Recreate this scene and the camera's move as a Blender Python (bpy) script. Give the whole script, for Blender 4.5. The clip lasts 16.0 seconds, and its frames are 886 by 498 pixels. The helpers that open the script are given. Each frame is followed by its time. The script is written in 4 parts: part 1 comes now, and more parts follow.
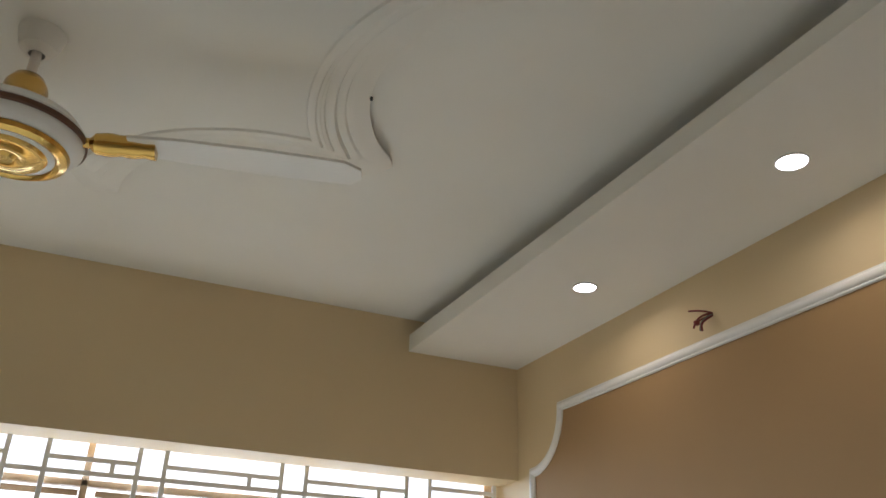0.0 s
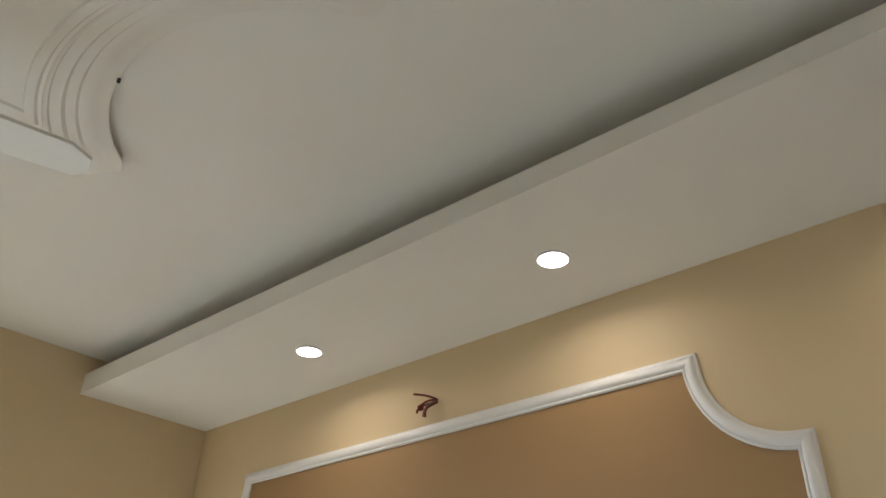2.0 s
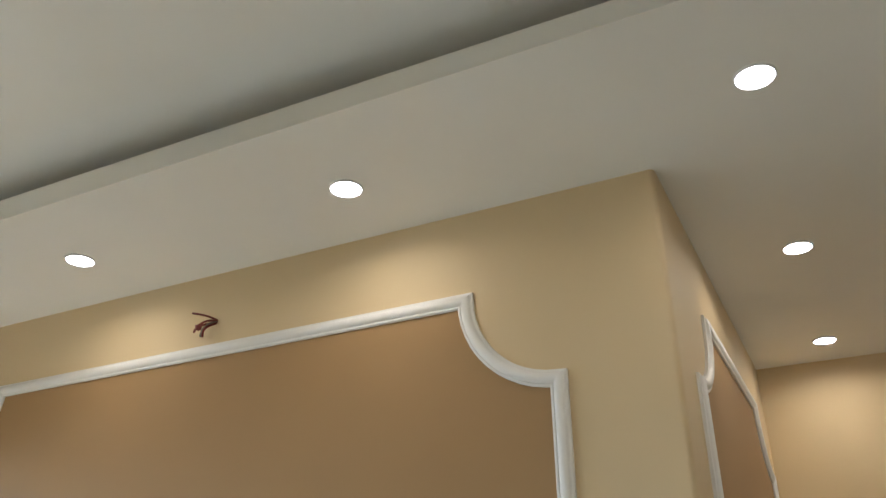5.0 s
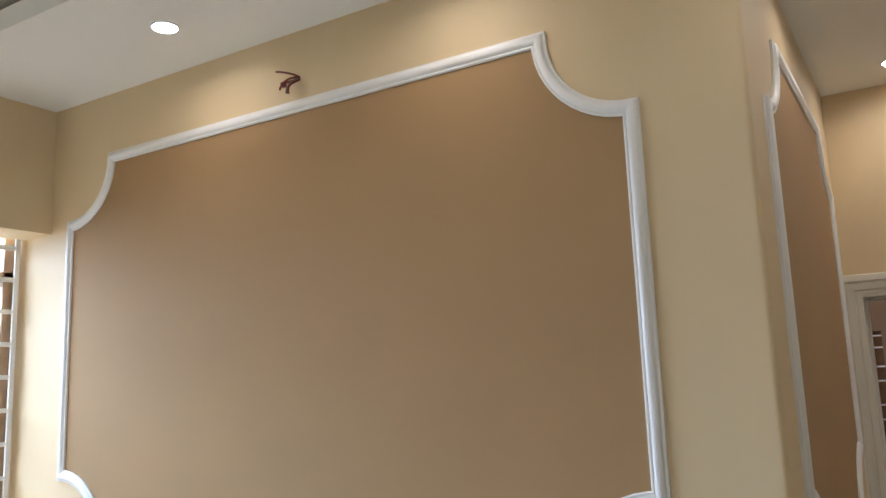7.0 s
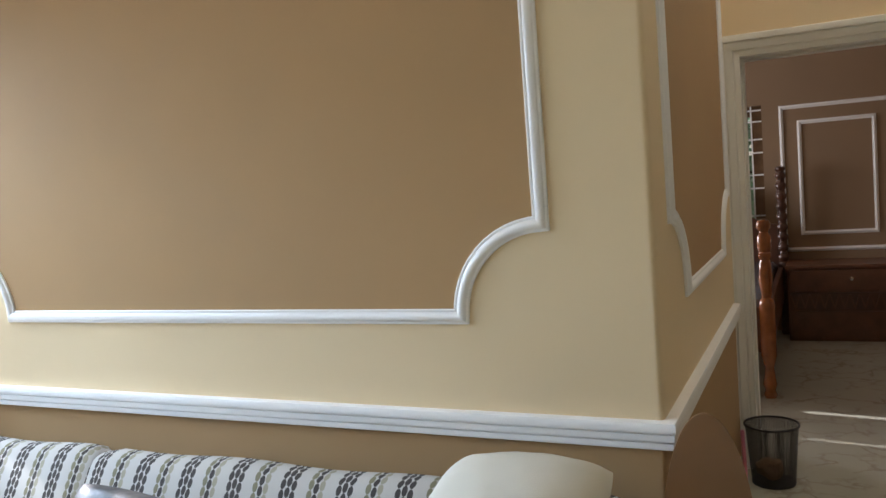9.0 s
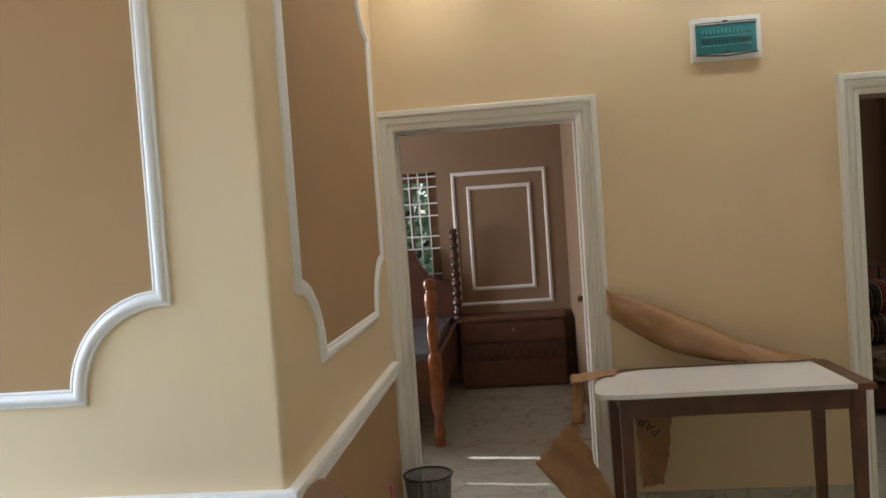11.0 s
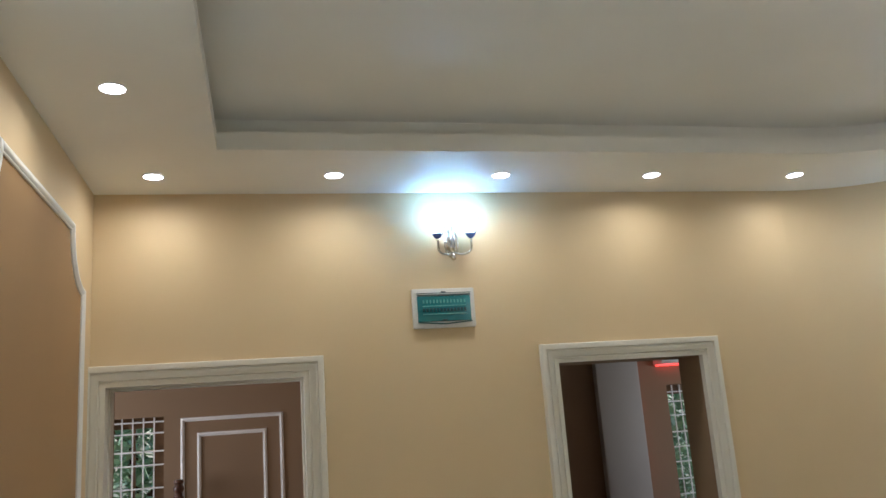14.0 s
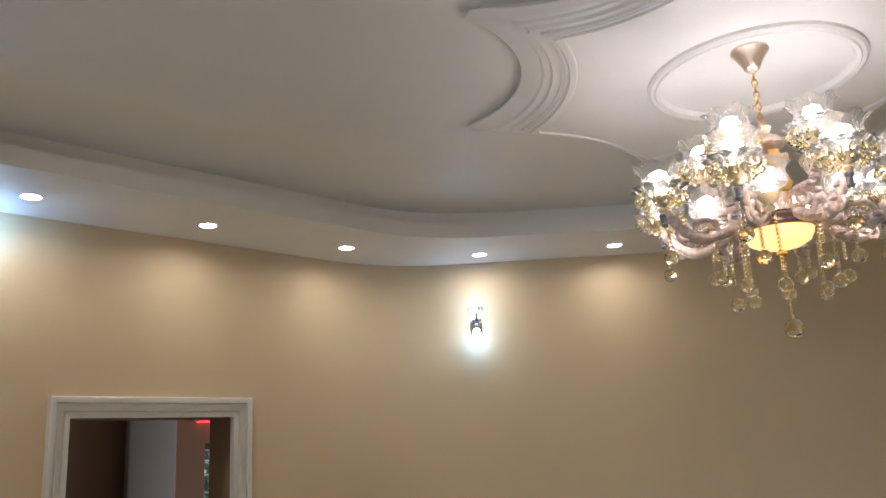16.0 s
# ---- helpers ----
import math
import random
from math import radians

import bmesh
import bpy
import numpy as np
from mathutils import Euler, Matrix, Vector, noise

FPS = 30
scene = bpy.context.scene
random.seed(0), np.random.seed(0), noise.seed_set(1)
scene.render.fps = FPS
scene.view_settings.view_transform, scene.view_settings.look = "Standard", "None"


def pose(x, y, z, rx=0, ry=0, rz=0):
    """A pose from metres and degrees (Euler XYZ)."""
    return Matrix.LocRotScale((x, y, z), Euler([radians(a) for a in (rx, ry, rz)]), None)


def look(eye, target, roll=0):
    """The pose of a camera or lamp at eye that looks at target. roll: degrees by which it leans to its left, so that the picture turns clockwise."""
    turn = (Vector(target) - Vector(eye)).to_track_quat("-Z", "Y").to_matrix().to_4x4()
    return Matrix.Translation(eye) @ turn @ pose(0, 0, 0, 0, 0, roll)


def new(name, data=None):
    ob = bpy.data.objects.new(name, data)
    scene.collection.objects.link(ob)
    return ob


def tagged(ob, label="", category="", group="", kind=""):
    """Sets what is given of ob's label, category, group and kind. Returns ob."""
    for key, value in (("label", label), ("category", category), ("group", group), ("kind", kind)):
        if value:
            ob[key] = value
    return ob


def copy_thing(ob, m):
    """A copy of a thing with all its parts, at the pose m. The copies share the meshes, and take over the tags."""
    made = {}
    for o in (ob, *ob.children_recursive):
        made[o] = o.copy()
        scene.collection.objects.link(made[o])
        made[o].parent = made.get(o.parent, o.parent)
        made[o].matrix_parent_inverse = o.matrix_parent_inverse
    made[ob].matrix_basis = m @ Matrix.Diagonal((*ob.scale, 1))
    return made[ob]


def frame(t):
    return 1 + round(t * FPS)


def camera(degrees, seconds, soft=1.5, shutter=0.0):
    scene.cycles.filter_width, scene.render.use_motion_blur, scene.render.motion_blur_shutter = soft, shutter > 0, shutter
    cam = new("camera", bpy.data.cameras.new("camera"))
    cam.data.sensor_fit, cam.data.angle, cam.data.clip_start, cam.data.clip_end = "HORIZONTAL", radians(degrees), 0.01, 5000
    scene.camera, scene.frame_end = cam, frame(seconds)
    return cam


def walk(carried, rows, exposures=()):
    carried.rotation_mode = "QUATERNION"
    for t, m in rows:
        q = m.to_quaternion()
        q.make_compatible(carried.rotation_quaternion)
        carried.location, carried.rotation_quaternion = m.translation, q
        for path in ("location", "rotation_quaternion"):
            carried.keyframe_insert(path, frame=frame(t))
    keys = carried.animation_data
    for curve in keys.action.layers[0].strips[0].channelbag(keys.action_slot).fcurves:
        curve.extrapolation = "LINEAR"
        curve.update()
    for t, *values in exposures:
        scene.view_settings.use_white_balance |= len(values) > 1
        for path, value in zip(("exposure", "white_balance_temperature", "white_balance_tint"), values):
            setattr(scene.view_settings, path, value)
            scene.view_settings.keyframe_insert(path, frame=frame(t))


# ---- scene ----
cam = camera(57.7, 16.0)
PATH = [
    (0, (1.459, 0.701, 1.751), (-0.192, 1.423, 2.619), 1.8),
    (0.5, (1.326, 0.721, 1.776), (-0.182, 1.682, 2.672), 1.8),
    (1, (1.215, 0.724, 1.812), (-0.158, 1.845, 2.738), 1.5),
    (1.5, (1.161, 0.709, 1.824), (-0.088, 1.932, 2.797), 1.3),
    (2, (1.149, 0.725, 1.851), (-0.003, 1.995, 2.88), 1.5),
    (2.5, (1.123, 0.723, 1.884), (0.055, 2.045, 2.938), 1.3),
    (3, (1.142, 0.743, 1.89), (0.155, 2.124, 2.947), 1.1),
    (3.2, (1.144, 0.725, 1.913), (0.208, 2.147, 2.962), 0.7),
    (5.3, (1.213, 0.77, 1.818), (0.4, 2.398, 2.648), -0.6),
    (5.5, (1.233, 0.742, 1.8), (0.372, 2.375, 2.568), -0.4),
    (6, (1.255, 0.681, 1.771), (0.291, 2.317, 2.398), -0.5),
    (6.5, (1.248, 0.63, 1.759), (0.231, 2.282, 2.248), -1.2),
    (7, (1.19, 0.6, 1.733), (0.171, 2.289, 2.064), -2.2),
    (7.5, (1.155, 0.585, 1.665), (0.145, 2.3, 1.862), -2.5),
    (8, (1.156, 0.576, 1.617), (0.171, 2.315, 1.685), -3.0),
    (8.5, (1.189, 0.563, 1.585), (0.246, 2.326, 1.534), -3.7),
    (9, (1.26, 0.545, 1.544), (0.405, 2.347, 1.387), -4.4),
    (9.5, (1.329, 0.552, 1.522), (0.621, 2.412, 1.319), -4.3),
    (10, (1.42, 0.574, 1.525), (0.892, 2.494, 1.332), -4.2),
    (10.2, (1.445, 0.583, 1.532), (0.997, 2.524, 1.351), -4.1),
    (12.3, (1.597, 0.536, 1.673), (1.684, 2.523, 1.882), -4.1),
    (12.5, (1.6, 0.534, 1.686), (1.714, 2.515, 1.94), -4.0),
    (13, (1.613, 0.547, 1.716), (1.804, 2.506, 2.071), -3.9),
    (13.5, (1.64, 0.533, 1.732), (1.938, 2.466, 2.148), -3.9),
    (14, (1.667, 0.534, 1.736), (2.114, 2.433, 2.175), -4.2),
    (14.5, (1.707, 0.567, 1.735), (2.353, 2.407, 2.179), -4.4),
    (15, (1.778, 0.6, 1.757), (2.652, 2.344, 2.198), -4.4),
    (15.5, (1.836, 0.603, 1.772), (2.945, 2.205, 2.225), -3.8),
    (16, (1.882, 0.613, 1.786), (3.217, 2.017, 2.282), -3.1),
]
walk(cam, [(t, look(eye, target, roll)) for t, eye, target, roll in PATH],
     exposures=[(0.0, -0.19, 5950, 20), (0.6, -0.02, 5950, 20), (3.0, 0.17, 5900, 18), (6.0, 0.36, 5750, 17), (6.6, 0.36, 5650, 20), (7.5, 0.34, 5650, 22), (9.0, 0.36, 5850, 18), (10.2, 0.72, 5750, 19), (12.3, 0.79, 5550, 14), (14.5, 0.58, 5450, 17), (16.0, 0.36, 5600, 23)])

# exposure, sky and sun
world = bpy.data.worlds.new("sky")
scene.world = world
world.use_nodes = True
_wn = world.node_tree
_sky = _wn.nodes.new("ShaderNodeTexSky")
_sky.sky_type, _sky.sun_disc = "NISHITA", False
_sky.sun_elevation, _sky.sun_rotation = radians(33), radians(-81)
_wn.nodes["Background"].inputs[1].default_value = 0.15
_wn.links.new(_sky.outputs[0], _wn.nodes["Background"].inputs[0])


def lamp(name, kind, power, color, m, **more):
    data = bpy.data.lights.new(name, kind)
    data.energy, data.color = power, color
    for key, value in more.items():
        if key == "size":
            data.size = value
        elif key == "size_y":
            data.shape, data.size_y = "RECTANGLE", value
        elif key == "disk":
            data.shape, data.spread = "DISK", value
        elif key == "spread":
            data.spread = value
        elif key == "radius":
            data.shadow_soft_size = value
        elif key == "cone":
            data.spot_size, data.spot_blend = value
        elif key == "angle":
            data.angle = value
    ob = new(name, data)
    ob.matrix_world = m
    return ob


SOFFIT, LIP, TOP = 3.040, 3.129, 3.211
DOWNLIGHTS = [(-1.045, 2.426), (0.03, 2.436), (1.16, 2.439), (1.16, 3.443), (1.175, 4.464),
              (2.047, 4.444), (2.932, 4.444), (3.808, 4.444), (4.716, 4.444), (5.556, 4.136),
              (6.148, 3.497)]
lamp("sun", "SUN", 5.0, (1, 0.95, 0.86), look((0, 0, 0), (0.829, -0.126, -0.545)), angle=radians(0.5))
lamp("window_daylight", "AREA", 248, (0.71, 0.89, 1.0), look((-3.25, 0.9, 2.78), (0, 0.9, 0.5)), size=3.9, size_y=1.9, spread=radians(118))
for x, y in DOWNLIGHTS:
    lamp("downlight_beam", "AREA", 1.1 if y < 3 else 1.3, (1, 0.88, 0.62), look((x, y, SOFFIT - 0.013), (x, y, 0)), size=0.095, disk=radians(162))
# Area lamps in unseen side openings, added to brighten the two back rooms.
lamp("bedroom_daylight", "AREA", 57, (1.0, 0.95, 0.86), look((-2.56, 6.9, 1.5), (0, 6.9, 1.3)), size=1.5, size_y=1.3)
lamp("other_bedroom_daylight", "AREA", 27, (1.0, 0.95, 0.86), look((8.46, 6.9, 1.5), (5, 6.9, 1.3)), size=1.5, size_y=1.3)


# ---------------------------------------------------------------- materials
def material(name, color, rough=0.5, metal=0.0, spread=0.06, scale=6.0, fine=120.0, bump=0.06, emit=None, glass=None, coat=0.0, second=None, amount=0.5):
    """A surface with stains at a large scale, grain and relief at a small one."""
    m = bpy.data.materials.new(name)
    m.use_nodes = True
    t = m.node_tree
    b = t.nodes["Principled BSDF"]
    b.inputs["Roughness"].default_value, b.inputs["Metallic"].default_value = rough, metal
    b.inputs["Coat Weight"].default_value = coat
    c = t.nodes.new("ShaderNodeTexCoord")
    big, small = t.nodes.new("ShaderNodeTexNoise"), t.nodes.new("ShaderNodeTexNoise")
    big.inputs["Scale"].default_value, big.inputs["Detail"].default_value = scale, 5
    small.inputs["Scale"].default_value, small.inputs["Detail"].default_value = fine, 3
    for n in (big, small):
        t.links.new(c.outputs["Object"], n.inputs["Vector"])
    mix = t.nodes.new("ShaderNodeMix")
    mix.data_type = "RGBA"
    dark = [max(0, v * (1 - spread)) for v in color]
    light = [min(1, v * (1 + spread)) for v in color]
    if second:
        dark = second
    mix.inputs["A"].default_value, mix.inputs["B"].default_value = (*dark, 1), (*light, 1)
    ramp = t.nodes.new("ShaderNodeMapRange")
    ramp.inputs["From Min"].default_value, ramp.inputs["From Max"].default_value = 0.5 - amount / 2, 0.5 + amount / 2
    t.links.new(big.outputs["Fac"], ramp.inputs["Value"])
    t.links.new(ramp.outputs["Result"], mix.inputs["Factor"])
    t.links.new(mix.outputs["Result"], b.inputs["Base Color"])
    rr = t.nodes.new("ShaderNodeMapRange")
    rr.inputs["To Min"].default_value, rr.inputs["To Max"].default_value = max(0.02, rough - (0.06 if bump else 0.02)), min(1, rough + (0.06 if bump else 0.02))
    t.links.new(big.outputs["Fac"], rr.inputs["Value"])
    t.links.new(rr.outputs["Result"], b.inputs["Roughness"])
    if bump:
        bp = t.nodes.new("ShaderNodeBump")
        bp.inputs["Strength"].default_value, bp.inputs["Distance"].default_value = bump, 0.01
        t.links.new(small.outputs["Fac"], bp.inputs["Height"])
        t.links.new(bp.outputs["Normal"], b.inputs["Normal"])
    if glass:
        b.inputs["Transmission Weight"].default_value, b.inputs["IOR"].default_value = glass, 1.48
    if emit:
        b.inputs["Emission Color"].default_value, b.inputs["Emission Strength"].default_value = (*emit[0], 1), emit[1]
    return m


CREAM = material("cream_wall_paint", (0.727, 0.57, 0.345), 0.66, spread=0.035, scale=1.3, fine=260, bump=0.03)
TAN = material("tan_wall_paint", (0.395, 0.246, 0.112), 0.82, spread=0.05, scale=1.6, fine=260, bump=0.03)
MOCHA = material("mocha_wall_paint", (0.29, 0.195, 0.115), 0.8, spread=0.05, scale=1.6, fine=260, bump=0.03)
WHITE = material("white_ceiling_paint", (0.85, 0.835, 0.79), 0.5, spread=0.05, scale=1.1, fine=180, bump=0.015)
GLOSS = material("white_gloss_moulding", (0.86, 0.85, 0.83), 0.42, spread=0.012, scale=1.3, fine=90, bump=0)
TRIM = material("door_trim_paint", (0.80, 0.77, 0.69), 0.38, spread=0.02, scale=1.3, fine=90, bump=0)
GRILLE = material("white_metal_grille", (0.84, 0.84, 0.82), 0.4, spread=0.05, scale=9)
WOOD = material("red_brown_wood", (0.115, 0.045, 0.021), 0.32, spread=0.35, scale=9, fine=60, bump=0.08, coat=0.15)
ORANGE = material("varnished_orange_wood", (0.30, 0.095, 0.022), 0.22, spread=0.35, scale=12, fine=60, bump=0.05, coat=0.6)
DARKWOOD = material("dark_brown_wood", (0.075, 0.03, 0.016), 0.35, spread=0.35, scale=9, fine=60, bump=0.08, coat=0.3)
FRAMEWOOD = material("light_window_wood", (0.42, 0.27, 0.14), 0.45, spread=0.25, scale=12)
BROWNFRAME = material("brown_window_wood", (0.17, 0.095, 0.045), 0.45, spread=0.25, scale=12)
CHROME = material("brushed_chrome", (0.60, 0.57, 0.52), 0.16, 1.0, spread=0.1, bump=0)
GOLD = material("polished_gold", (0.78, 0.50, 0.14), 0.18, 1.0, spread=0.12, bump=0)
ROSE = material("rose_gold_metal", (0.85, 0.70, 0.56), 0.25, 0.75, spread=0.1, bump=0)
BLACK = material("black_mesh_metal", (0.012, 0.012, 0.014), 0.4, spread=0.2)
LED = material("downlight_diffuser", (0.9, 0.9, 0.9), 0.5, bump=0, emit=((1, 0.985, 0.97), 14))


def marble():
    m = bpy.data.materials.new("veined_floor_marble")
    m.use_nodes = True
    t = m.node_tree
    b = t.nodes["Principled BSDF"]
    c = t.nodes.new("ShaderNodeTexCoord")
    warp, vein, cloud = (t.nodes.new("ShaderNodeTexNoise") for _ in range(3))
    warp.inputs["Scale"].default_value, warp.inputs["Detail"].default_value = 3.5, 4
    cloud.inputs["Scale"].default_value, cloud.inputs["Detail"].default_value = 5.0, 6
    vor = t.nodes.new("ShaderNodeTexVoronoi")
    vor.feature, vor.inputs["Scale"].default_value = "DISTANCE_TO_EDGE", 4.6
    add = t.nodes.new("ShaderNodeVectorMath")
    add.operation = "MULTIPLY_ADD"
    add.inputs[1].default_value = (0.5, 0.5, 0.5)
    t.links.new(c.outputs["Object"], warp.inputs["Vector"])
    t.links.new(c.outputs["Object"], cloud.inputs["Vector"])
    t.links.new(warp.outputs["Color"], add.inputs[0])
    t.links.new(c.outputs["Object"], add.inputs[2])
    t.links.new(add.outputs[0], vor.inputs["Vector"])
    r1 = t.nodes.new("ShaderNodeValToRGB")
    r1.color_ramp.elements[0].position, r1.color_ramp.elements[0].color = 0.0, (0.36, 0.325, 0.25, 1)
    r1.color_ramp.elements[1].position, r1.color_ramp.elements[1].color = 0.085, (0.50, 0.485, 0.395, 1)
    t.links.new(vor.outputs["Distance"], r1.inputs["Fac"])
    mix = t.nodes.new("ShaderNodeMix")
    mix.data_type, mix.inputs["B"].default_value = "RGBA", (0.51, 0.495, 0.40, 1)
    fade = t.nodes.new("ShaderNodeMapRange")
    fade.inputs["From Min"].default_value, fade.inputs["From Max"].default_value = 0.40, 0.58
    t.links.new(cloud.outputs["Fac"], fade.inputs["Value"])
    t.links.new(fade.outputs["Result"], mix.inputs["Factor"])
    t.links.new(r1.outputs["Color"], mix.inputs["A"])
    t.links.new(mix.outputs["Result"], b.inputs["Base Color"])
    b.inputs["Roughness"].default_value = 0.16
    return m


MARBLE = marble()


# ---------------------------------------------------------------- mesh helpers
def part(name, bm, mat, parent=None, label="", smooth=False):
    mesh = bpy.data.meshes.new(name)
    bmesh.ops.recalc_face_normals(bm, faces=bm.faces)
    bm.to_mesh(mesh)
    bm.free()
    for m in (mat if isinstance(mat, (list, tuple)) else [mat]):
        mesh.materials.append(m)
    if smooth:
        for p in mesh.polygons:
            p.use_smooth = True
        mesh.set_sharp_from_angle(angle=radians(38))
    ob = new(name, mesh)
    ob.parent = parent
    if label:
        ob["label"] = label
    return ob


def thing(name, label, category, group="", at=(0, 0, 0), kind=""):
    ob = new(name)
    ob.location = at
    ob.empty_display_size = 0.1
    return tagged(ob, label, category, group, kind)


def box(x0, x1, y0, y1, z0, z1, bevel=0.0, bm=None, index=0):
    bm = bm or bmesh.new()
    v = [bm.verts.new((x, y, z)) for x in (x0, x1) for y in (y0, y1) for z in (z0, z1)]
    faces = [bm.faces.new([v[i] for i in q]) for q in ((0, 1, 3, 2), (4, 6, 7, 5), (0, 4, 5, 1), (2, 3, 7, 6), (0, 2, 6, 4), (1, 5, 7, 3))]
    for f in faces:
        f.material_index = index
    if bevel:
        bmesh.ops.bevel(bm, geom=list({e for f in faces for e in f.edges}), offset=bevel, segments=2, affect="EDGES", profile=0.6)
    return bm


def lathe(profile, steps=24, bm=None, at=(0, 0, 0), wave=None):
    """Turns (radius, height) pairs about z. wave(angle, i) may scale the radius."""
    bm = bm or bmesh.new()
    rings = []
    for i, (r, z) in enumerate(profile):
        if r < 1e-5:
            rings.append([bm.verts.new((at[0], at[1], at[2] + z))])
            continue
        ring = []
        for k in range(steps):
            a = 2 * math.pi * k / steps
            s = r * (wave(a, i) if wave else 1)
            ring.append(bm.verts.new((at[0] + s * math.cos(a), at[1] + s * math.sin(a), at[2] + z)))
        rings.append(ring)
    for a, b in zip(rings, rings[1:]):
        for k in range(steps):
            q = [a[k % len(a)], a[(k + 1) % len(a)], b[(k + 1) % len(b)], b[k % len(b)]]
            q = list(dict.fromkeys(q))
            if len(q) > 2:
                bm.faces.new(q)
    return bm


def tube(points, radius, steps=8, bm=None, taper=None):
    """A round bar along points."""
    bm = bm or bmesh.new()
    pts = [Vector(p) for p in points]
    rings, n0 = [], None
    for i, p in enumerate(pts):
        d = (pts[min(i + 1, len(pts) - 1)] - pts[max(i - 1, 0)]).normalized()
        n = (n0 - d * n0.dot(d)) if n0 else d.orthogonal()
        n = n.normalized()
        n0 = n
        s = d.cross(n)
        r = radius * (taper(i / max(1, len(pts) - 1)) if taper else 1)
        rings.append([bm.verts.new(p + r * (math.cos(2 * math.pi * k / steps) * n + math.sin(2 * math.pi * k / steps) * s)) for k in range(steps)])
    for a, b in zip(rings, rings[1:]):
        for k in range(steps):
            bm.faces.new((a[k], a[(k + 1) % steps], b[(k + 1) % steps], b[k]))
    bm.faces.new(rings[0]), bm.faces.new(rings[-1])
    return bm


def sweep(path, profile, place, closed=False, bm=None):
    """A moulding: profile of (across, out) along a flat path, mitred; place(u, v, out) lays it into the room."""
    bm = bm or bmesh.new()
    p = [Vector(q) for q in path]
    n = len(p)
    rows = []
    for i in range(n):
        a = (p[i] - p[i - 1]) if (closed or i) else (p[1] - p[0])
        b = (p[(i + 1) % n] - p[i]) if (closed or i < n - 1) else a
        a, b = a.normalized(), b.normalized()
        na, nb = Vector((-a.y, a.x)), Vector((-b.y, b.x))
        m = na + nb
        m = m / max(0.35, m.dot(na)) if m.length > 1e-6 else na
        rows.append([bm.verts.new(place(*(p[i] + m * u), o)) for u, o in profile])
    for i in range(n if closed else n - 1):
        a, b = rows[i], rows[(i + 1) % n]
        for k in range(len(profile) - 1):
            bm.faces.new((a[k], a[k + 1], b[k + 1], b[k]))
    if not closed:
        for r in (rows[0], rows[-1]):
            bm.faces.new(r)
    return bm


def arc(cx, cy, r, a0, a1, n):
    return [(cx + r * math.cos(radians(a0 + (a1 - a0) * i / n)), cy + r * math.sin(radians(a0 + (a1 - a0) * i / n))) for i in range(n + 1)]


# ---------------------------------------------------------------- structure
def slab(name, mat, x0, x1, y0, y1, z0, z1, label, cat):
    return tagged(part(name, box(x0, x1, y0, y1, z0, z1), mat), label, cat, kind="structure")


slab("floor", MARBLE, -2.6, 8.6, -2.8, 8.6, -0.12, 0.0, "polished grey-green marble floor with brown veins", "floor")
slab("ceiling", WHITE, -2.6, 8.6, -2.8, 5.0, TOP, TOP + 0.14, "white painted upper ceiling of the living room", "ceiling")
slab("ceiling_back", WHITE, -2.6, 8.6, 5.0, 8.6, 2.85, 2.99, "white painted ceiling of the back rooms", "ceiling")

# the panelled wall with its return: brown dado below, cream paint above
CORNER = [(-2.6, 2.735)] + arc(0.834, 2.751, 0.016, -90, 0, 5) + [(0.85, 4.77), (0.62, 4.77), (0.62, 2.965), (-2.6, 2.965)]


def prism(outline, z0, z1, bm=None, index=0):
    bm = bm or bmesh.new()
    lo, hi = [bm.verts.new((x, y, z0)) for x, y in outline], [bm.verts.new((x, y, z1)) for x, y in outline]
    n = len(outline)
    faces = [bm.faces.new((lo[i], lo[(i + 1) % n], hi[(i + 1) % n], hi[i])) for i in range(n)]
    faces += [bm.faces.new(lo), bm.faces.new(hi)]
    for f in faces:
        f.material_index = index
    return bm


bm = prism(CORNER, 0, 0.82, index=1)
prism(CORNER, 0.82, 3.3, bm)
wall_a = tagged(part("wall_panelled", bm, [CREAM, TAN]), "cream wall with a tan dado and a projecting corner", "wall", kind="structure")

# wall with the two doorways, and the bend towards the far side
T = 0.24
bm = bmesh.new()
D1, D2, HEAD = (0.918, 1.886), (3.262, 4.155), 2.062
for x0, x1, z0, z1 in ((0.62, D1[0], 0, HEAD), (D1[1], D2[0], 0, HEAD), (D2[1], 4.83, 0, HEAD), (0.62, 4.83, HEAD, 3.3)):
    box(x0, x1, 4.77, 4.77 + T, z0, z1, bm=bm)
bmesh.ops.remove_doubles(bm, verts=bm.verts, dist=1e-4)
wall_d = tagged(part("wall_doors", bm, CREAM), "warm cream wall with two white-trimmed doorways", "wall", kind="structure")
BEND = [(4.83, 4.77)] + arc(4.83, 3.683, 1.087, 90, 45, 12) + [(8.30, 1.75), (8.30, -2.8)]
back = [(x + 0.17, y + 0.2) for x, y in BEND[::-1]]
bm = bmesh.new()
lo, hi = [bm.verts.new((x, y, 0)) for x, y in BEND], [bm.verts.new((x, y, 3.3)) for x, y in BEND]
lo2, hi2 = [bm.verts.new((x, y, 0)) for x, y in back[::-1]], [bm.verts.new((x, y, 3.3)) for x, y in back[::-1]]
for i in range(len(BEND) - 1):
    bm.faces.new((lo[i], lo[i + 1], hi[i + 1], hi[i]))
    bm.faces.new((lo2[i], lo2[i + 1], hi2[i + 1], hi2[i]))
    bm.faces.new((hi[i], hi[i + 1], hi2[i + 1], hi2[i]))
bmesh.ops.remove_doubles(bm, verts=bm.verts, dist=1e-4)
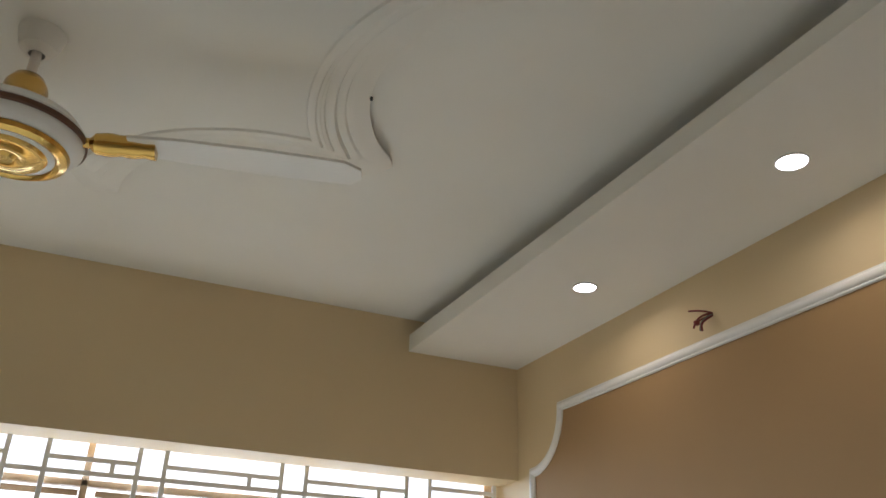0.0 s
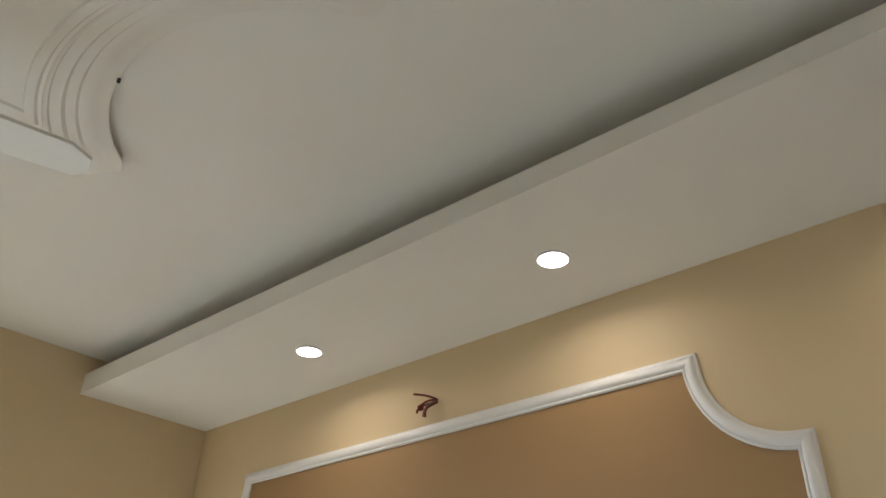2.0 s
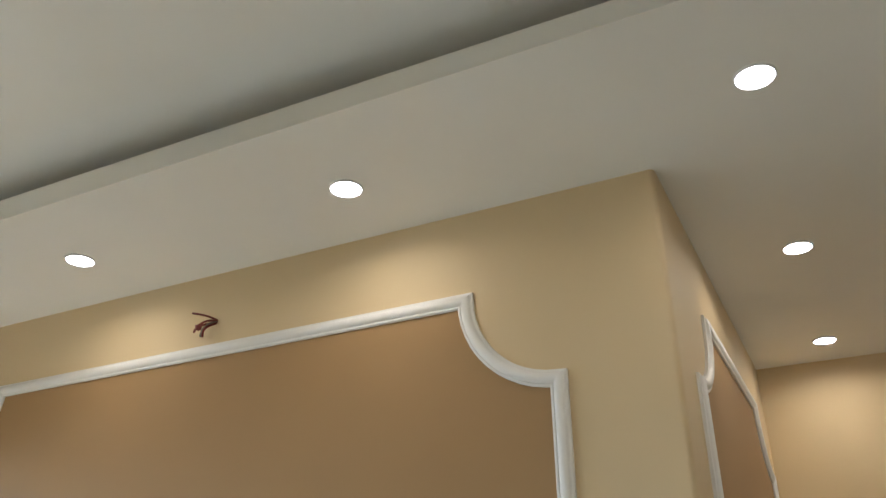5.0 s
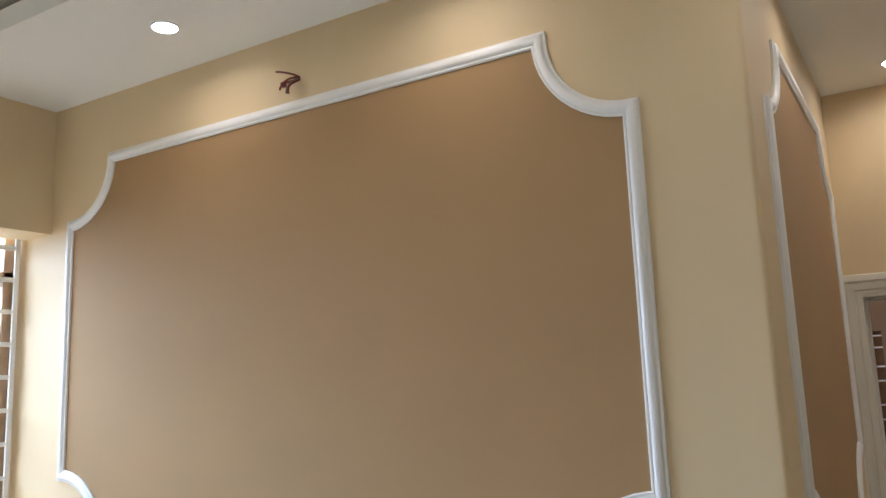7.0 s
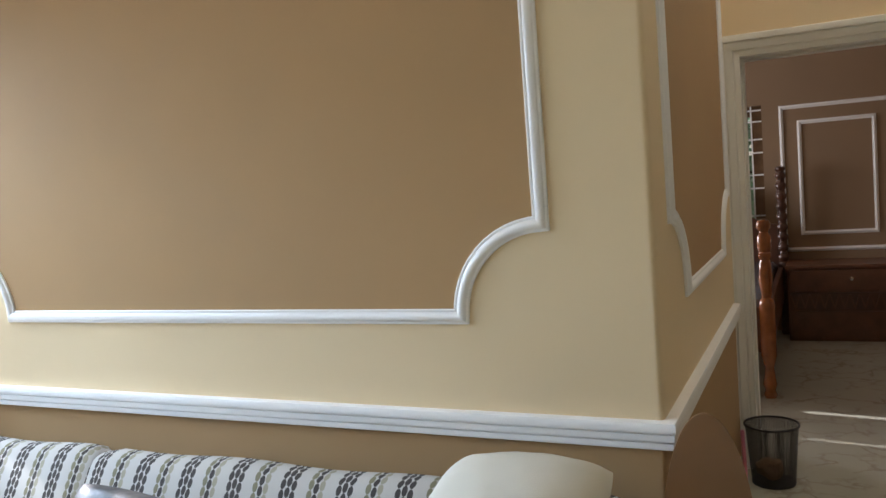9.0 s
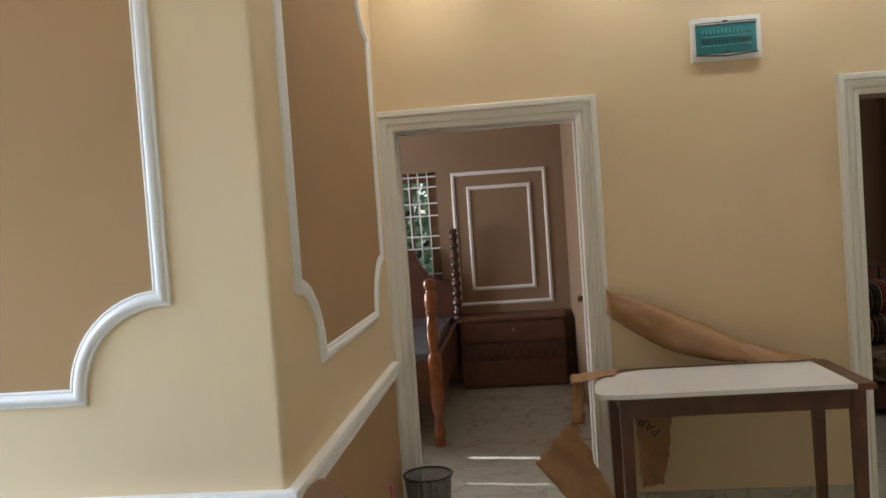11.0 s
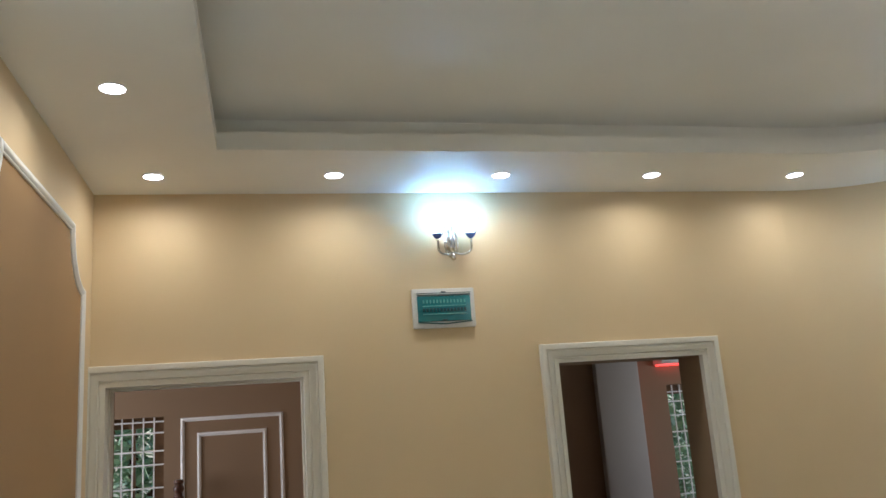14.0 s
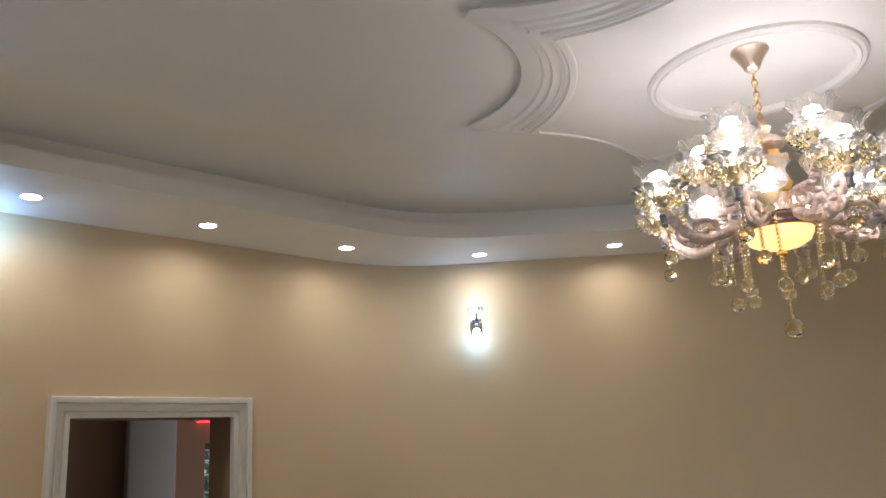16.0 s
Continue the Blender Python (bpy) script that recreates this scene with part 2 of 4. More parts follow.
wall_bend = tagged(part("wall_curved", bm, CREAM, smooth=True), "cream wall that bends in a smooth curve", "wall", kind="structure")
slab("wall_behind", CREAM, -2.6, 8.6, -3.0, -2.8, 0, 3.3, "plain cream wall behind", "wall")
# window wall: sill wall, pier and the head above the window
bm = box(-2.38, -2.158, -1.2, 2.735, 2.464, 3.3)
box(-2.38, -2.13, -1.2, 2.735, 0, 0.85, bm=bm)
box(-2.38, -2.13, -2.8, -1.2, 0, 3.3, bm=bm)
wall_w = tagged(part("wall_window", bm, CREAM), "cream wall with a deep head above a wide window", "wall", kind="structure")

# dropped border with a lip and a second step behind it
lip = [(-2.16, 2.112), (-1.0, 2.112), (1.492, 2.112), (1.492, 4.09)] + arc(4.568, 2.991, 1.099, 90, 45, 12) + [(7.654, 1.459), (7.654, -2.8)]
wal = [(-2.16, 2.80), (-1.0, 2.80), (0.80, 2.80), (0.80, 4.85)] + arc(4.83, 3.683, 1.137, 90, 45, 12) + [(8.35, 1.77), (8.35, -2.8)]


def shift(path, d):
    out = []
    for i, q in enumerate(path):
        q = Vector(q)
        a = (q - Vector(path[i - 1])).normalized() if i else (Vector(path[1]) - q).normalized()
        b = (Vector(path[i + 1]) - q).normalized() if i < len(path) - 1 else a
        na, nb = Vector((-a.y, a.x)), Vector((-b.y, b.x))
        m = na + nb
        out.append(q + m / m.dot(na) * d)
    return out


bm = bmesh.new()
prof = [(0, SOFFIT), (0, LIP), (0.022, LIP), (0.022, LIP - 0.07), (None, LIP - 0.07), (None, TOP)]
inner = shift(lip, 0.135)[:3] + shift(lip, 0.062)[3:]  # the cove is deeper along the panelled wall
sag = {1: 0.012, 2: 0.034}  # the lip was cast lower towards the corner
rows = [[bm.verts.new((*q, z - (sag.get(i, 0) if z == LIP else 0))) for i, q in enumerate(shift(lip, d) if d is not None else inner)] for d, z in prof]
rows.insert(0, [bm.verts.new((x, y, SOFFIT)) for x, y in wal])
for a, b in zip(rows, rows[1:]):
    for i in range(len(lip) - 1):
        bm.faces.new((a[i], a[i + 1], b[i + 1], b[i]))
soffit = tagged(part("ceiling_border", bm, WHITE), "white dropped ceiling border with a stepped lip", "ceiling", kind="structure")

# back rooms
slab("wall_back", MOCHA, -2.6, 0.25, 8.35, 8.6, 0, 2.9, "mocha painted back wall of the bedroom", "wall")
bm = box(0.25, 0.80, 8.35, 8.6, 2.04, 2.9)
box(0.25, 0.80, 8.35, 8.6, 0, 0.80, bm=bm)
box(0.80, 5.79, 8.35, 8.6, 0, 2.9, bm=bm)
box(5.79, 6.40, 8.35, 8.6, 2.03, 2.9, bm=bm)
box(5.79, 6.40, 8.35, 8.6, 0, 0.83, bm=bm)
box(6.40, 8.6, 8.35, 8.6, 0, 2.9, bm=bm)
tagged(part("wall_back_windows", bm, MOCHA), "mocha back wall with two barred windows", "wall", kind="structure")
slab("wall_between", MOCHA, 2.02, 2.26, 5.01, 8.35, 0, 2.9, "mocha wall between the two bedrooms", "wall")
# The openings in these side walls are unseen, cut only to admit light.
for nm, x0, x1 in (("wall_bedroom_side", -2.6, -2.4), ("wall_far_side", 8.3, 8.5)):
    bm = bmesh.new()
    sun_slot = (5.815, 6.385, 2.32, 2.79)  # an unseen slot under the ceiling, placed to let a strip of sun in
    for y0, y1, z0, z1 in ((2.965, sun_slot[0], 0, 2.9), (sun_slot[1], 8.35, 2.15, 2.9), (sun_slot[0], sun_slot[1], 2.15, sun_slot[2]), (sun_slot[0], sun_slot[1], sun_slot[3], 2.9), (5.86, 6.315, sun_slot[2], sun_slot[3]),
                           (7.65, 8.35, 0, 2.15), (sun_slot[0], 6.15, 0, 2.15), (6.15, 7.65, 0, 0.85)):
        box(x0, x1, y0, y1, z0, z1, bm=bm)
    tagged(part(nm, bm, MOCHA), "plain mocha side wall with unseen openings added for light", "wall", kind="structure")
for x0, x1 in ((-2.4, 2.02), (2.26, 8.3)):
    bm = bmesh.new()
    for a, b, z0, z1 in ((x0, D1[0] if x0 < 0 else D2[0], 0, HEAD), (D1[1] if x0 < 0 else D2[1], x1, 0, HEAD), (x0, x1, HEAD, 2.9)):
        box(a, b, 5.012, 5.03, z0, z1, bm=bm)
    tagged(part("wall_lining", bm, MOCHA), "mocha paint on the bedroom side of the door wall", "wall", kind="structure")

# ---------------------------------------------------------------- mouldings
RAIL = [(0.0, -0.01), (0.0, 0.020), (0.003, 0.024), (0.020, 0.026), (0.0222, 0.0205), (0.0245, 0.0205), (0.0275, 0.029), (0.045, 0.031), (0.0472, 0.0255), (0.0495, 0.0255), (0.0525, 0.034), (0.070, 0.036), (0.078, 0.033), (0.078, -0.01)]
BEAD = [(-0.024, -0.006), (-0.024, 0.010), (-0.021, 0.013), (-0.017, 0.013), (-0.015, 0.011), (-0.010, 0.017), (-0.003, 0.021), (0.004, 0.0215), (0.011, 0.018), (0.015, 0.012), (0.017, 0.010), (0.023, 0.009), (0.024, -0.006)]


def notched(u0, u1, v0, v1, r):
    """A panel outline with a quarter-round bite at each corner."""
    n = 12
    return arc(u1, v1, r, 180, 270, n) [::1] + arc(u1, v0, r, 90, 180, n) + arc(u0, v0, r, 0, 90, n) + arc(u0, v1, r, -90, 0, n)


def wall_panel(name, outline, place, label):
    ob = thing(name, label, "wall panel")
    bm = bmesh.new()
    front = [bm.verts.new(place(u, v, 0.004)) for u, v in outline]
    rear = [bm.verts.new(place(u, v, -0.004)) for u, v in outline]
    bm.faces.new(front)
    for i in range(len(front)):
        j = (i + 1) % len(front)
        bm.faces.new((front[i], front[j], rear[j], rear[i]))
    part("panel_field", bm, TAN, ob, "tan painted field")
    part("moulding", sweep(outline, BEAD, place, True), GLOSS, ob, "white gloss moulding", smooth=True)
    return ob


def on_a(u, v, o):
    return (u, 2.735 - o, v)


def on_b(u, v, o):
    return (0.85 + o, u, v)


wall_panel("wall_panel", notched(-2.008, 0.537, 1.147, 2.748, 0.268), on_a, "large tan wall panel in a notched white moulding")
wall_panel("wall_panel", notched(2.974, 4.535, 1.148, 2.745, 0.255), on_b, "tall tan wall panel in a notched white moulding beside the door")
rail = [(-2.38, 2.735), (0.85, 2.735), (0.85, 4.685)]
tagged(part("chair_rail", sweep(rail, [(-o, z) for z, o in RAIL], lambda x, y, z: (x, y, 0.780 + z)), GLOSS, smooth=True), "white ridged chair rail round the corner", "rail", kind="structure")

CASE = [(0.0, -0.01), (0.0, 0.010), (0.006, 0.014), (0.016, 0.014), (0.018, 0.009), (0.022, 0.009), (0.026, 0.018), (0.040, 0.021), (0.050, 0.029), (0.056, 0.030), (0.058, 0.024), (0.063, 0.024), (0.066, 0.034), (0.084, 0.038), (0.092, 0.036), (0.097, 0.028), (0.097, -0.01)]


def doorway(name, x0, x1, stop):
    ob = thing(name, "white-painted moulded door casing round an open doorway", "doorway", kind="structure")
    path = [(x0, 0), (x0, HEAD), (x1, HEAD), (x1, 0)]
    part("casing", sweep(path, CASE, lambda u, v, o: (u, 4.77 - o, v)), TRIM, ob, smooth=True)
    rows = (("frame", 4.758, 4.857, 0.007, TRIM), ("seam", 4.858, 4.864, 0.003, BLACK), ("door_stop", 4.865, 4.955, 0.016, TRIM), ("reveal", 4.957, 5.05, 0.004, MOCHA))
    for nm, y0, y1, w, mt in rows if stop else (("frame", 4.758, 4.80, 0.007, TRIM), ("reveal", 4.802, 5.05, 0.004, MOCHA)):
        bm = box(x0 - 0.005, x0 + w, y0, y1, 0, HEAD - w)
        box(x1 - w, x1 + 0.005, y0, y1, 0, HEAD - w, bm=bm)
        box(x0 - 0.005, x1 + 0.005, y0, y1, HEAD - w, HEAD + 0.005, bm=bm)
        part(nm, bm, mt, ob, {"frame": "white door frame", "seam": "dark seam", "door_stop": "white door stop"}.get(nm, "mocha painted reveal"))
    return ob


doorway("door_1", *D1, True)
doorway("door_2", *D2, False)

for x0, x1, y0, y1 in ((D1[1] + 0.10, D2[0] - 0.10, 4.757, 4.772), (D2[1] + 0.10, 4.83, 4.757, 4.772), (0.848, 0.862, 2.735, 4.668), (-2.12, 0.85, 2.722, 2.737)):
    slab("baseboard", MARBLE, x0, x1, y0, y1, 0.0, 0.09, "low grey-green marble skirting along the wall", "baseboard")

# ---------------------------------------------------------------- downlights
first = None
for x, y in DOWNLIGHTS:
    if first is None:
        first = thing("downlight", "round white flush LED downlight, switched on", "ceiling light", "downlights in the border", (x, y, SOFFIT))
        part("rim", lathe([(0.0495, 0.002), (0.0495, -0.005), (0.048, -0.0065), (0.0445, -0.006), (0.0445, 0.0)], 32), GLOSS, first, smooth=True)
        part("diffuser", lathe([(0, -0.0052), (0.044, -0.0052), (0.044, -0.002)], 32), LED, first, "glowing white diffuser")
    else:
        copy_thing(first, pose(x, y, SOFFIT))

# ---------------------------------------------------------------- ceiling rosettes
def rosette(name, cx, cy, bites, cap, z0, z1, label):
    """A dropped plaster plate with round bites and a stepped cornice that widens upwards."""
    ob = thing(name, label, "ceiling ornament", at=(cx, cy, 0))
    steps = [(-0.30, -0.0), (-0.27, -0.007), (-0.12, -0.009), (-0.08, 0.0), (-0.02, 0.0), (0.0, 0.05), (0.06, 0.10), (0.08, 0.26), (0.22, 0.30), (0.27, 0.24), (0.32, 0.46), (0.48, 0.5), (0.52, 0.66), (0.72, 0.7), (0.78, 0.82), (0.95, 0.86), (1.0, 0.92), (1.0, 1.0), (0.8, 1.0)]
    n = 288

    def radius(a, s):
        best = cap[0] + (cap[1] - cap[0]) * max(0, s)
        for b, d0, r0, d1, r1 in bites:
            d, r = d0 + (d1 - d0) * s, r0 + (r1 - r0) * s
            c, q = d * math.cos(a - radians(b)), d * math.sin(a - radians(b))
            if c > 0 and abs(q) < r:
                best = min(best, c - math.sqrt(r * r - q * q))
        return best

    bm = bmesh.new()
    rings = []
    for s, h in steps:
        z = z0 + (z1 - z0) * h if h >= 0 else z0 + h
        rings.append([bm.verts.new((radius(2 * math.pi * k / n, s) * math.cos(2 * math.pi * k / n), radius(2 * math.pi * k / n, s) * math.sin(2 * math.pi * k / n), z)) for k in range(n)])
    rings.append([bm.verts.new((v.co.x, v.co.y, TOP + 0.01)) for v in rings[-1]])
    for a, b in zip(rings, rings[1:]):
        for k in range(n):
            bm.faces.new((a[k], a[(k + 1) % n], b[(k + 1) % n], b[k]))
    mid = bm.verts.new((0, 0, z0))
    for k in range(n):
        bm.faces.new((mid, rings[0][k], rings[0][(k + 1) % n]))
    part("plate", bm, WHITE, ob, smooth=True)
    return ob


plate = rosette("ceiling_rosette", 4.72, 1.81, [(83, 1.79, 1.0, 1.70, 0.83), (135, 1.541, 0.805, 1.495, 0.60), (183, 1.44, 0.69, 1.43, 0.555)] + [(b, 1.52, 0.785, 1.48, 0.60) for b in (235, 287, 338, 32)], (0.985, 1.20), 3.13, 3.185, "white plaster ceiling rosette with scalloped stepped cornice above the chandelier")
part("ring", lathe([(0.398, 3.131), (0.396, 3.118), (0.386, 3.110), (0.373, 3.114), (0.367, 3.106), (0.353, 3.110), (0.345, 3.122), (0.343, 3.131)], 72, at=(0.0, 0.012, 0)), WHITE, plate, "round plaster ring", smooth=True)
rosette("ceiling_rosette", -0.20, 0.40, [(b, 1.44, 0.715, 1.42, 0.555) for b in (94, 146, 197, 248, 300, 351, 43)], (0.99, 1.21), 3.13, 3.185, "white plaster ceiling rosette with scalloped stepped cornice above the fan")

fan_plate = [o for o in scene.collection.objects if o.name.startswith("ceiling_rosette")][-1]
part("screw", lathe([(0, -0.008), (0.0045, -0.006), (0.0045, 0.004), (0, 0.006)], 10, at=(-0.212, 0.874, 3.172)), BLACK, fan_plate, "dark screw head")

# ---------------------------------------------------------------- ceiling fan
fan = thing("ceiling_fan", "white ceiling fan with gold rings and gold blade brackets", "ceiling fan", at=(-0.475, 0.397, 2.76))
part("coupling", lathe([(0.075, 0.118), (0.082, 0.13), (0.07, 0.15), (0.055, 0.165), (0.05, 0.20), (0.036, 0.225), (0.016, 0.235)], 32), GOLD, fan, "gold coupling cover", smooth=True)
part("canopy", lathe([(0.02, 0.30), (0.045, 0.315), (0.055, 0.35), (0.058, 0.372)], 32), GLOSS, fan, smooth=True)
part("rod", lathe([(0, 0.08), (0.013, 0.08), (0.013, 0.31), (0, 0.31)], 16), GLOSS, fan, smooth=True)
part("motor", lathe([(0, 0.0), (0.10, 0.004), (0.145, 0.022), (0.165, 0.045), (0.168, 0.075), (0.15, 0.10), (0.09, 0.125), (0.04, 0.13), (0, 0.13)], 48), GLOSS, fan, "white motor housing", smooth=True)
part("motor_band", lathe([(0.168, 0.05), (0.172, 0.054), (0.172, 0.066), (0.168, 0.07)], 48), WOOD, fan, "brown band", smooth=True)
part("gold_ring", lathe([(0.140, 0.017), (0.136, 0.006), (0.122, -0.001), (0.112, 0.002), (0.108, 0.006)], 48), GOLD, fan, "gold ring", smooth=True)
part("gold_boss", lathe([(0, -0.012), (0.018, -0.012), (0.026, -0.004), (0.04, -0.010), (0.055, -0.010), (0.066, -0.003), (0.085, -0.004), (0.094, 0.006)], 48), GOLD, fan, "embossed gold boss", smooth=True)
for k in range(3):
    a = radians(78 + 120 * k)
    rot = Matrix.Rotation(a, 4, "Z")
    bm = tube([(0.14 + 0.013 * i, 0, 0.06 + 0.0007 * i) for i in range(16)], 0.03, 14, taper=lambda s: 0.45 if s < 0.25 else 0.85 + 0.15 * abs(math.sin(11 * s)))
    bmesh.ops.transform(bm, matrix=rot, verts=bm.verts)
    part("blade_bracket", bm, GOLD, fan, "gold bracket", smooth=True)
    bm = bmesh.new()
    top, low = [], []
    out = [(0.27, -0.05), (0.40, -0.072), (0.6, -0.082), (0.80, -0.078), (0.845, -0.04), (0.855, 0.02), (0.83, 0.066), (0.6, 0.080), (0.4, 0.070), (0.27, 0.05)]
    for x, y in out:
        top.append(bm.verts.new((x, y, 0.078 + y * 0.16))), low.append(bm.verts.new((x, y, 0.070 + y * 0.16)))
    bm.faces.new(top), bm.faces.new(low)
    for i in range(len(out)):
        bm.faces.new((top[i], top[(i + 1) % len(out)], low[(i + 1) % len(out)], low[i]))
    bmesh.ops.transform(bm, matrix=rot, verts=bm.verts)
    part("blade", bm, WHITE, fan, "white blade")

# ---------------------------------------------------------------- chandelier
GLASS = material("clear_wavy_glass", (1.0, 0.96, 0.89), 0.04, bump=0.25, fine=60, glass=0.84)
CRYSTAL = material("cut_crystal", (0.98, 0.87, 0.60), 0.05, bump=0, glass=1.0)
AMBER = material("amber_glass", (0.85, 0.55, 0.18), 0.12, bump=0, glass=0.6)
BOWL = material("lit_amber_bowl", (0.9, 0.65, 0.3), 0.3, bump=0, emit=((1, 0.56, 0.16), 1.25))
BULB = material("lit_warm_bulb", (1, 1, 1), 0.4, bump=0, emit=((1, 0.92, 0.80), 14))
COOLBULB = material("lit_cool_bulb", (1, 1, 1), 0.4, bump=0, emit=((0.66, 0.88, 1), 20))
PINKMETAL = material("pale_rose_cast_arm", (0.62, 0.50, 0.43), 0.35, 0.45, spread=0.3, scale=60, fine=200, bump=0.35)
BRONZE = material("dark_bronze_metal", (0.30, 0.21, 0.16), 0.3, 0.8, spread=0.15, bump=0)
SMOKE = material("smoky_blue_crystal", (0.24, 0.235, 0.27), 0.15, 0.4, spread=0.3, bump=0)
CREAMCUP = material("cream_ceramic_cup", (0.62, 0.50, 0.30), 0.3, spread=0.1)
CX, CY = 4.513, 1.736
ch = thing("chandelier", "crystal chandelier with lit glass flower shades and hanging drops", "chandelier", at=(CX, CY, -0.04 * 3.13))
ch.scale = (1.04, 1.04, 1.04)
part("canopy", lathe([(0.0, 3.13), (0.062, 3.13), (0.064, 3.122), (0.052, 3.108), (0.032, 3.075), (0.027, 3.06), (0.016, 3.05), (0, 3.045)], 36), ROSE, ch, smooth=True)
for k in range(9):
    z = 3.03 - 0.022 * k
    ring = [(0.009 * math.cos(a), 0, z + 0.015 * math.sin(a)) for a in [2 * math.pi * i / 12 for i in range(13)]]
    bm = tube(ring, 0.0025, 6)
    bmesh.ops.rotate(bm, matrix=Matrix.Rotation(radians(90 * (k % 2) + 35), 3, "Z"), verts=bm.verts)
    part("chain_link", bm, GOLD, ch, smooth=True)
part("stem", lathe([(0, 2.86), (0.012, 2.86), (0.03, 2.84), (0.018, 2.82), (0.05, 2.80), (0.065, 2.775), (0.02, 2.755), (0.018, 2.70), (0.04, 2.69), (0.016, 2.67), (0.016, 2.56), (0, 2.56)], 24), ROSE, ch, "rose gold centre stem", smooth=True)
part("urn", lathe([(0.02, 2.755), (0.045, 2.75), (0.058, 2.725), (0.05, 2.70), (0.022, 2.69)], 24), AMBER, ch, "amber glass urn", smooth=True)
part("urn", lathe([(0.02, 2.67), (0.06, 2.66), (0.07, 2.635), (0.055, 2.61), (0.02, 2.60)], 24), AMBER, ch, "amber glass urn", smooth=True)
part("hub", lathe([(0.018, 2.60), (0.075, 2.595), (0.08, 2.55), (0.115, 2.542), (0.118, 2.525), (0.10, 2.522), (0.03, 2.522)], 40), ROSE, ch, "rose gold hub", smooth=True)
part("hub_band", lathe([(0.03, 2.52), (0.118, 2.52), (0.124, 2.512), (0.118, 2.50), (0.122, 2.49), (0.114, 2.482), (0.03, 2.482)], 40), BRONZE, ch, "dark bronze band", smooth=True)
part("bowl", lathe([(0.108, 2.481), (0.107, 2.470), (0.094, 2.446), (0.065, 2.430), (0.02, 2.423), (0, 2.422)], 36), BOWL, ch, "glowing amber bowl", smooth=True)
part("finial", lathe([(0.0, 2.417), (0.014, 2.415), (0.018, 2.405), (0.008, 2.395), (0.01, 2.385), (0, 2.378)], 16), GOLD, ch, smooth=True)


def flower(petals, r, h):
    """A blown-glass blossom: round belly, narrow neck and a lip of drooping petals."""
    prof = [(0.30, 0.0), (0.62, 0.03), (0.90, 0.15), (1.0, 0.32), (0.97, 0.50), (0.90, 0.64), (0.95, 0.78), (1.10, 0.90), (1.28, 1.0), (1.25, 1.01), (1.06, 0.93), (0.90, 0.80), (0.85, 0.64), (0.92, 0.49), (0.95, 0.32), (0.85, 0.17), (0.30, 0.04)]
    heights = [p[1] for p in prof]
    bm = lathe([(r * a, h * b) for a, b in prof], 48, wave=lambda a, i: 1 + (0.07 * math.cos(petals * a) + 0.02 * math.cos(3 * petals * a)) * heights[i])
    for v in bm.verts:
        v.co.z += 0.05 * h * math.cos(petals * math.atan2(v.co.y, v.co.x)) * (v.co.z / h) ** 4
    return bm


def shared(name, mesh, parent, m, label=""):
    ob = new(name, mesh)
    ob.parent, ob.matrix_basis = parent, m
    if label:
        ob["label"] = label
    return ob


def keep(name, bm, mat, smooth=True):
    ob = part(name, bm, mat, None, smooth=smooth)
    mesh = ob.data
    bpy.data.objects.remove(ob)
    return mesh


SHADE = keep("shade", flower(7, 0.062, 0.088), GLASS, smooth=False)
DISH = keep("bobeche", lathe([(0.012, 0.0), (0.05, 0.006), (0.082, 0.024), (0.088, 0.03), (0.082, 0.029), (0.05, 0.012), (0.012, 0.008)], 40, wave=lambda a, i: 1 + 0.09 * math.cos(10 * a) * (i in (2, 3, 4))), GLASS)
CUP = keep("cup", lathe([(0, -0.055), (0.012, -0.055), (0.016, -0.045), (0.010, -0.036), (0.026, -0.024), (0.034, -0.004), (0.03, 0.0), (0, 0.0)], 20), CREAMCUP)
COLUMN = keep("column", lathe([(0, -0.056), (0.012, -0.058), (0.015, -0.064), (0.010, -0.072), (0.009, -0.088), (0.013, -0.094), (0.007, -0.101), (0, -0.103)], 12), SMOKE, smooth=False)
BULBM = keep("bulb", lathe([(0, 0.0), (0.012, 0.0), (0.016, 0.016), (0.026, 0.032), (0.030, 0.048), (0.024, 0.068), (0.010, 0.08), (0, 0.083)], 16), BULB)
bm = bmesh.new()
bmesh.ops.create_icosphere(bm, subdivisions=2, radius=0.024)
BALL = keep("crystal_ball", bm, CRYSTAL, smooth=False)
bm = bmesh.new()
beads = [(0, 0.007)]
for k in range(7):
    beads += [(0.0012, 0.0065 - 0.013 * k), (0.0066, 0.002 - 0.013 * k), (0.0066, -0.002 - 0.013 * k)]
lathe(beads + [(0, -0.086)], 8, bm)
BEADS = keep("bead_string", bm, CRYSTAL, smooth=False)
bm = lathe([(0, 0.014), (0.007, 0.008), (0.010, -0.003), (0.008, -0.011), (0, -0.018)], 8)
PENDANT = keep("crystal_drop", bm, CRYSTAL, smooth=False)


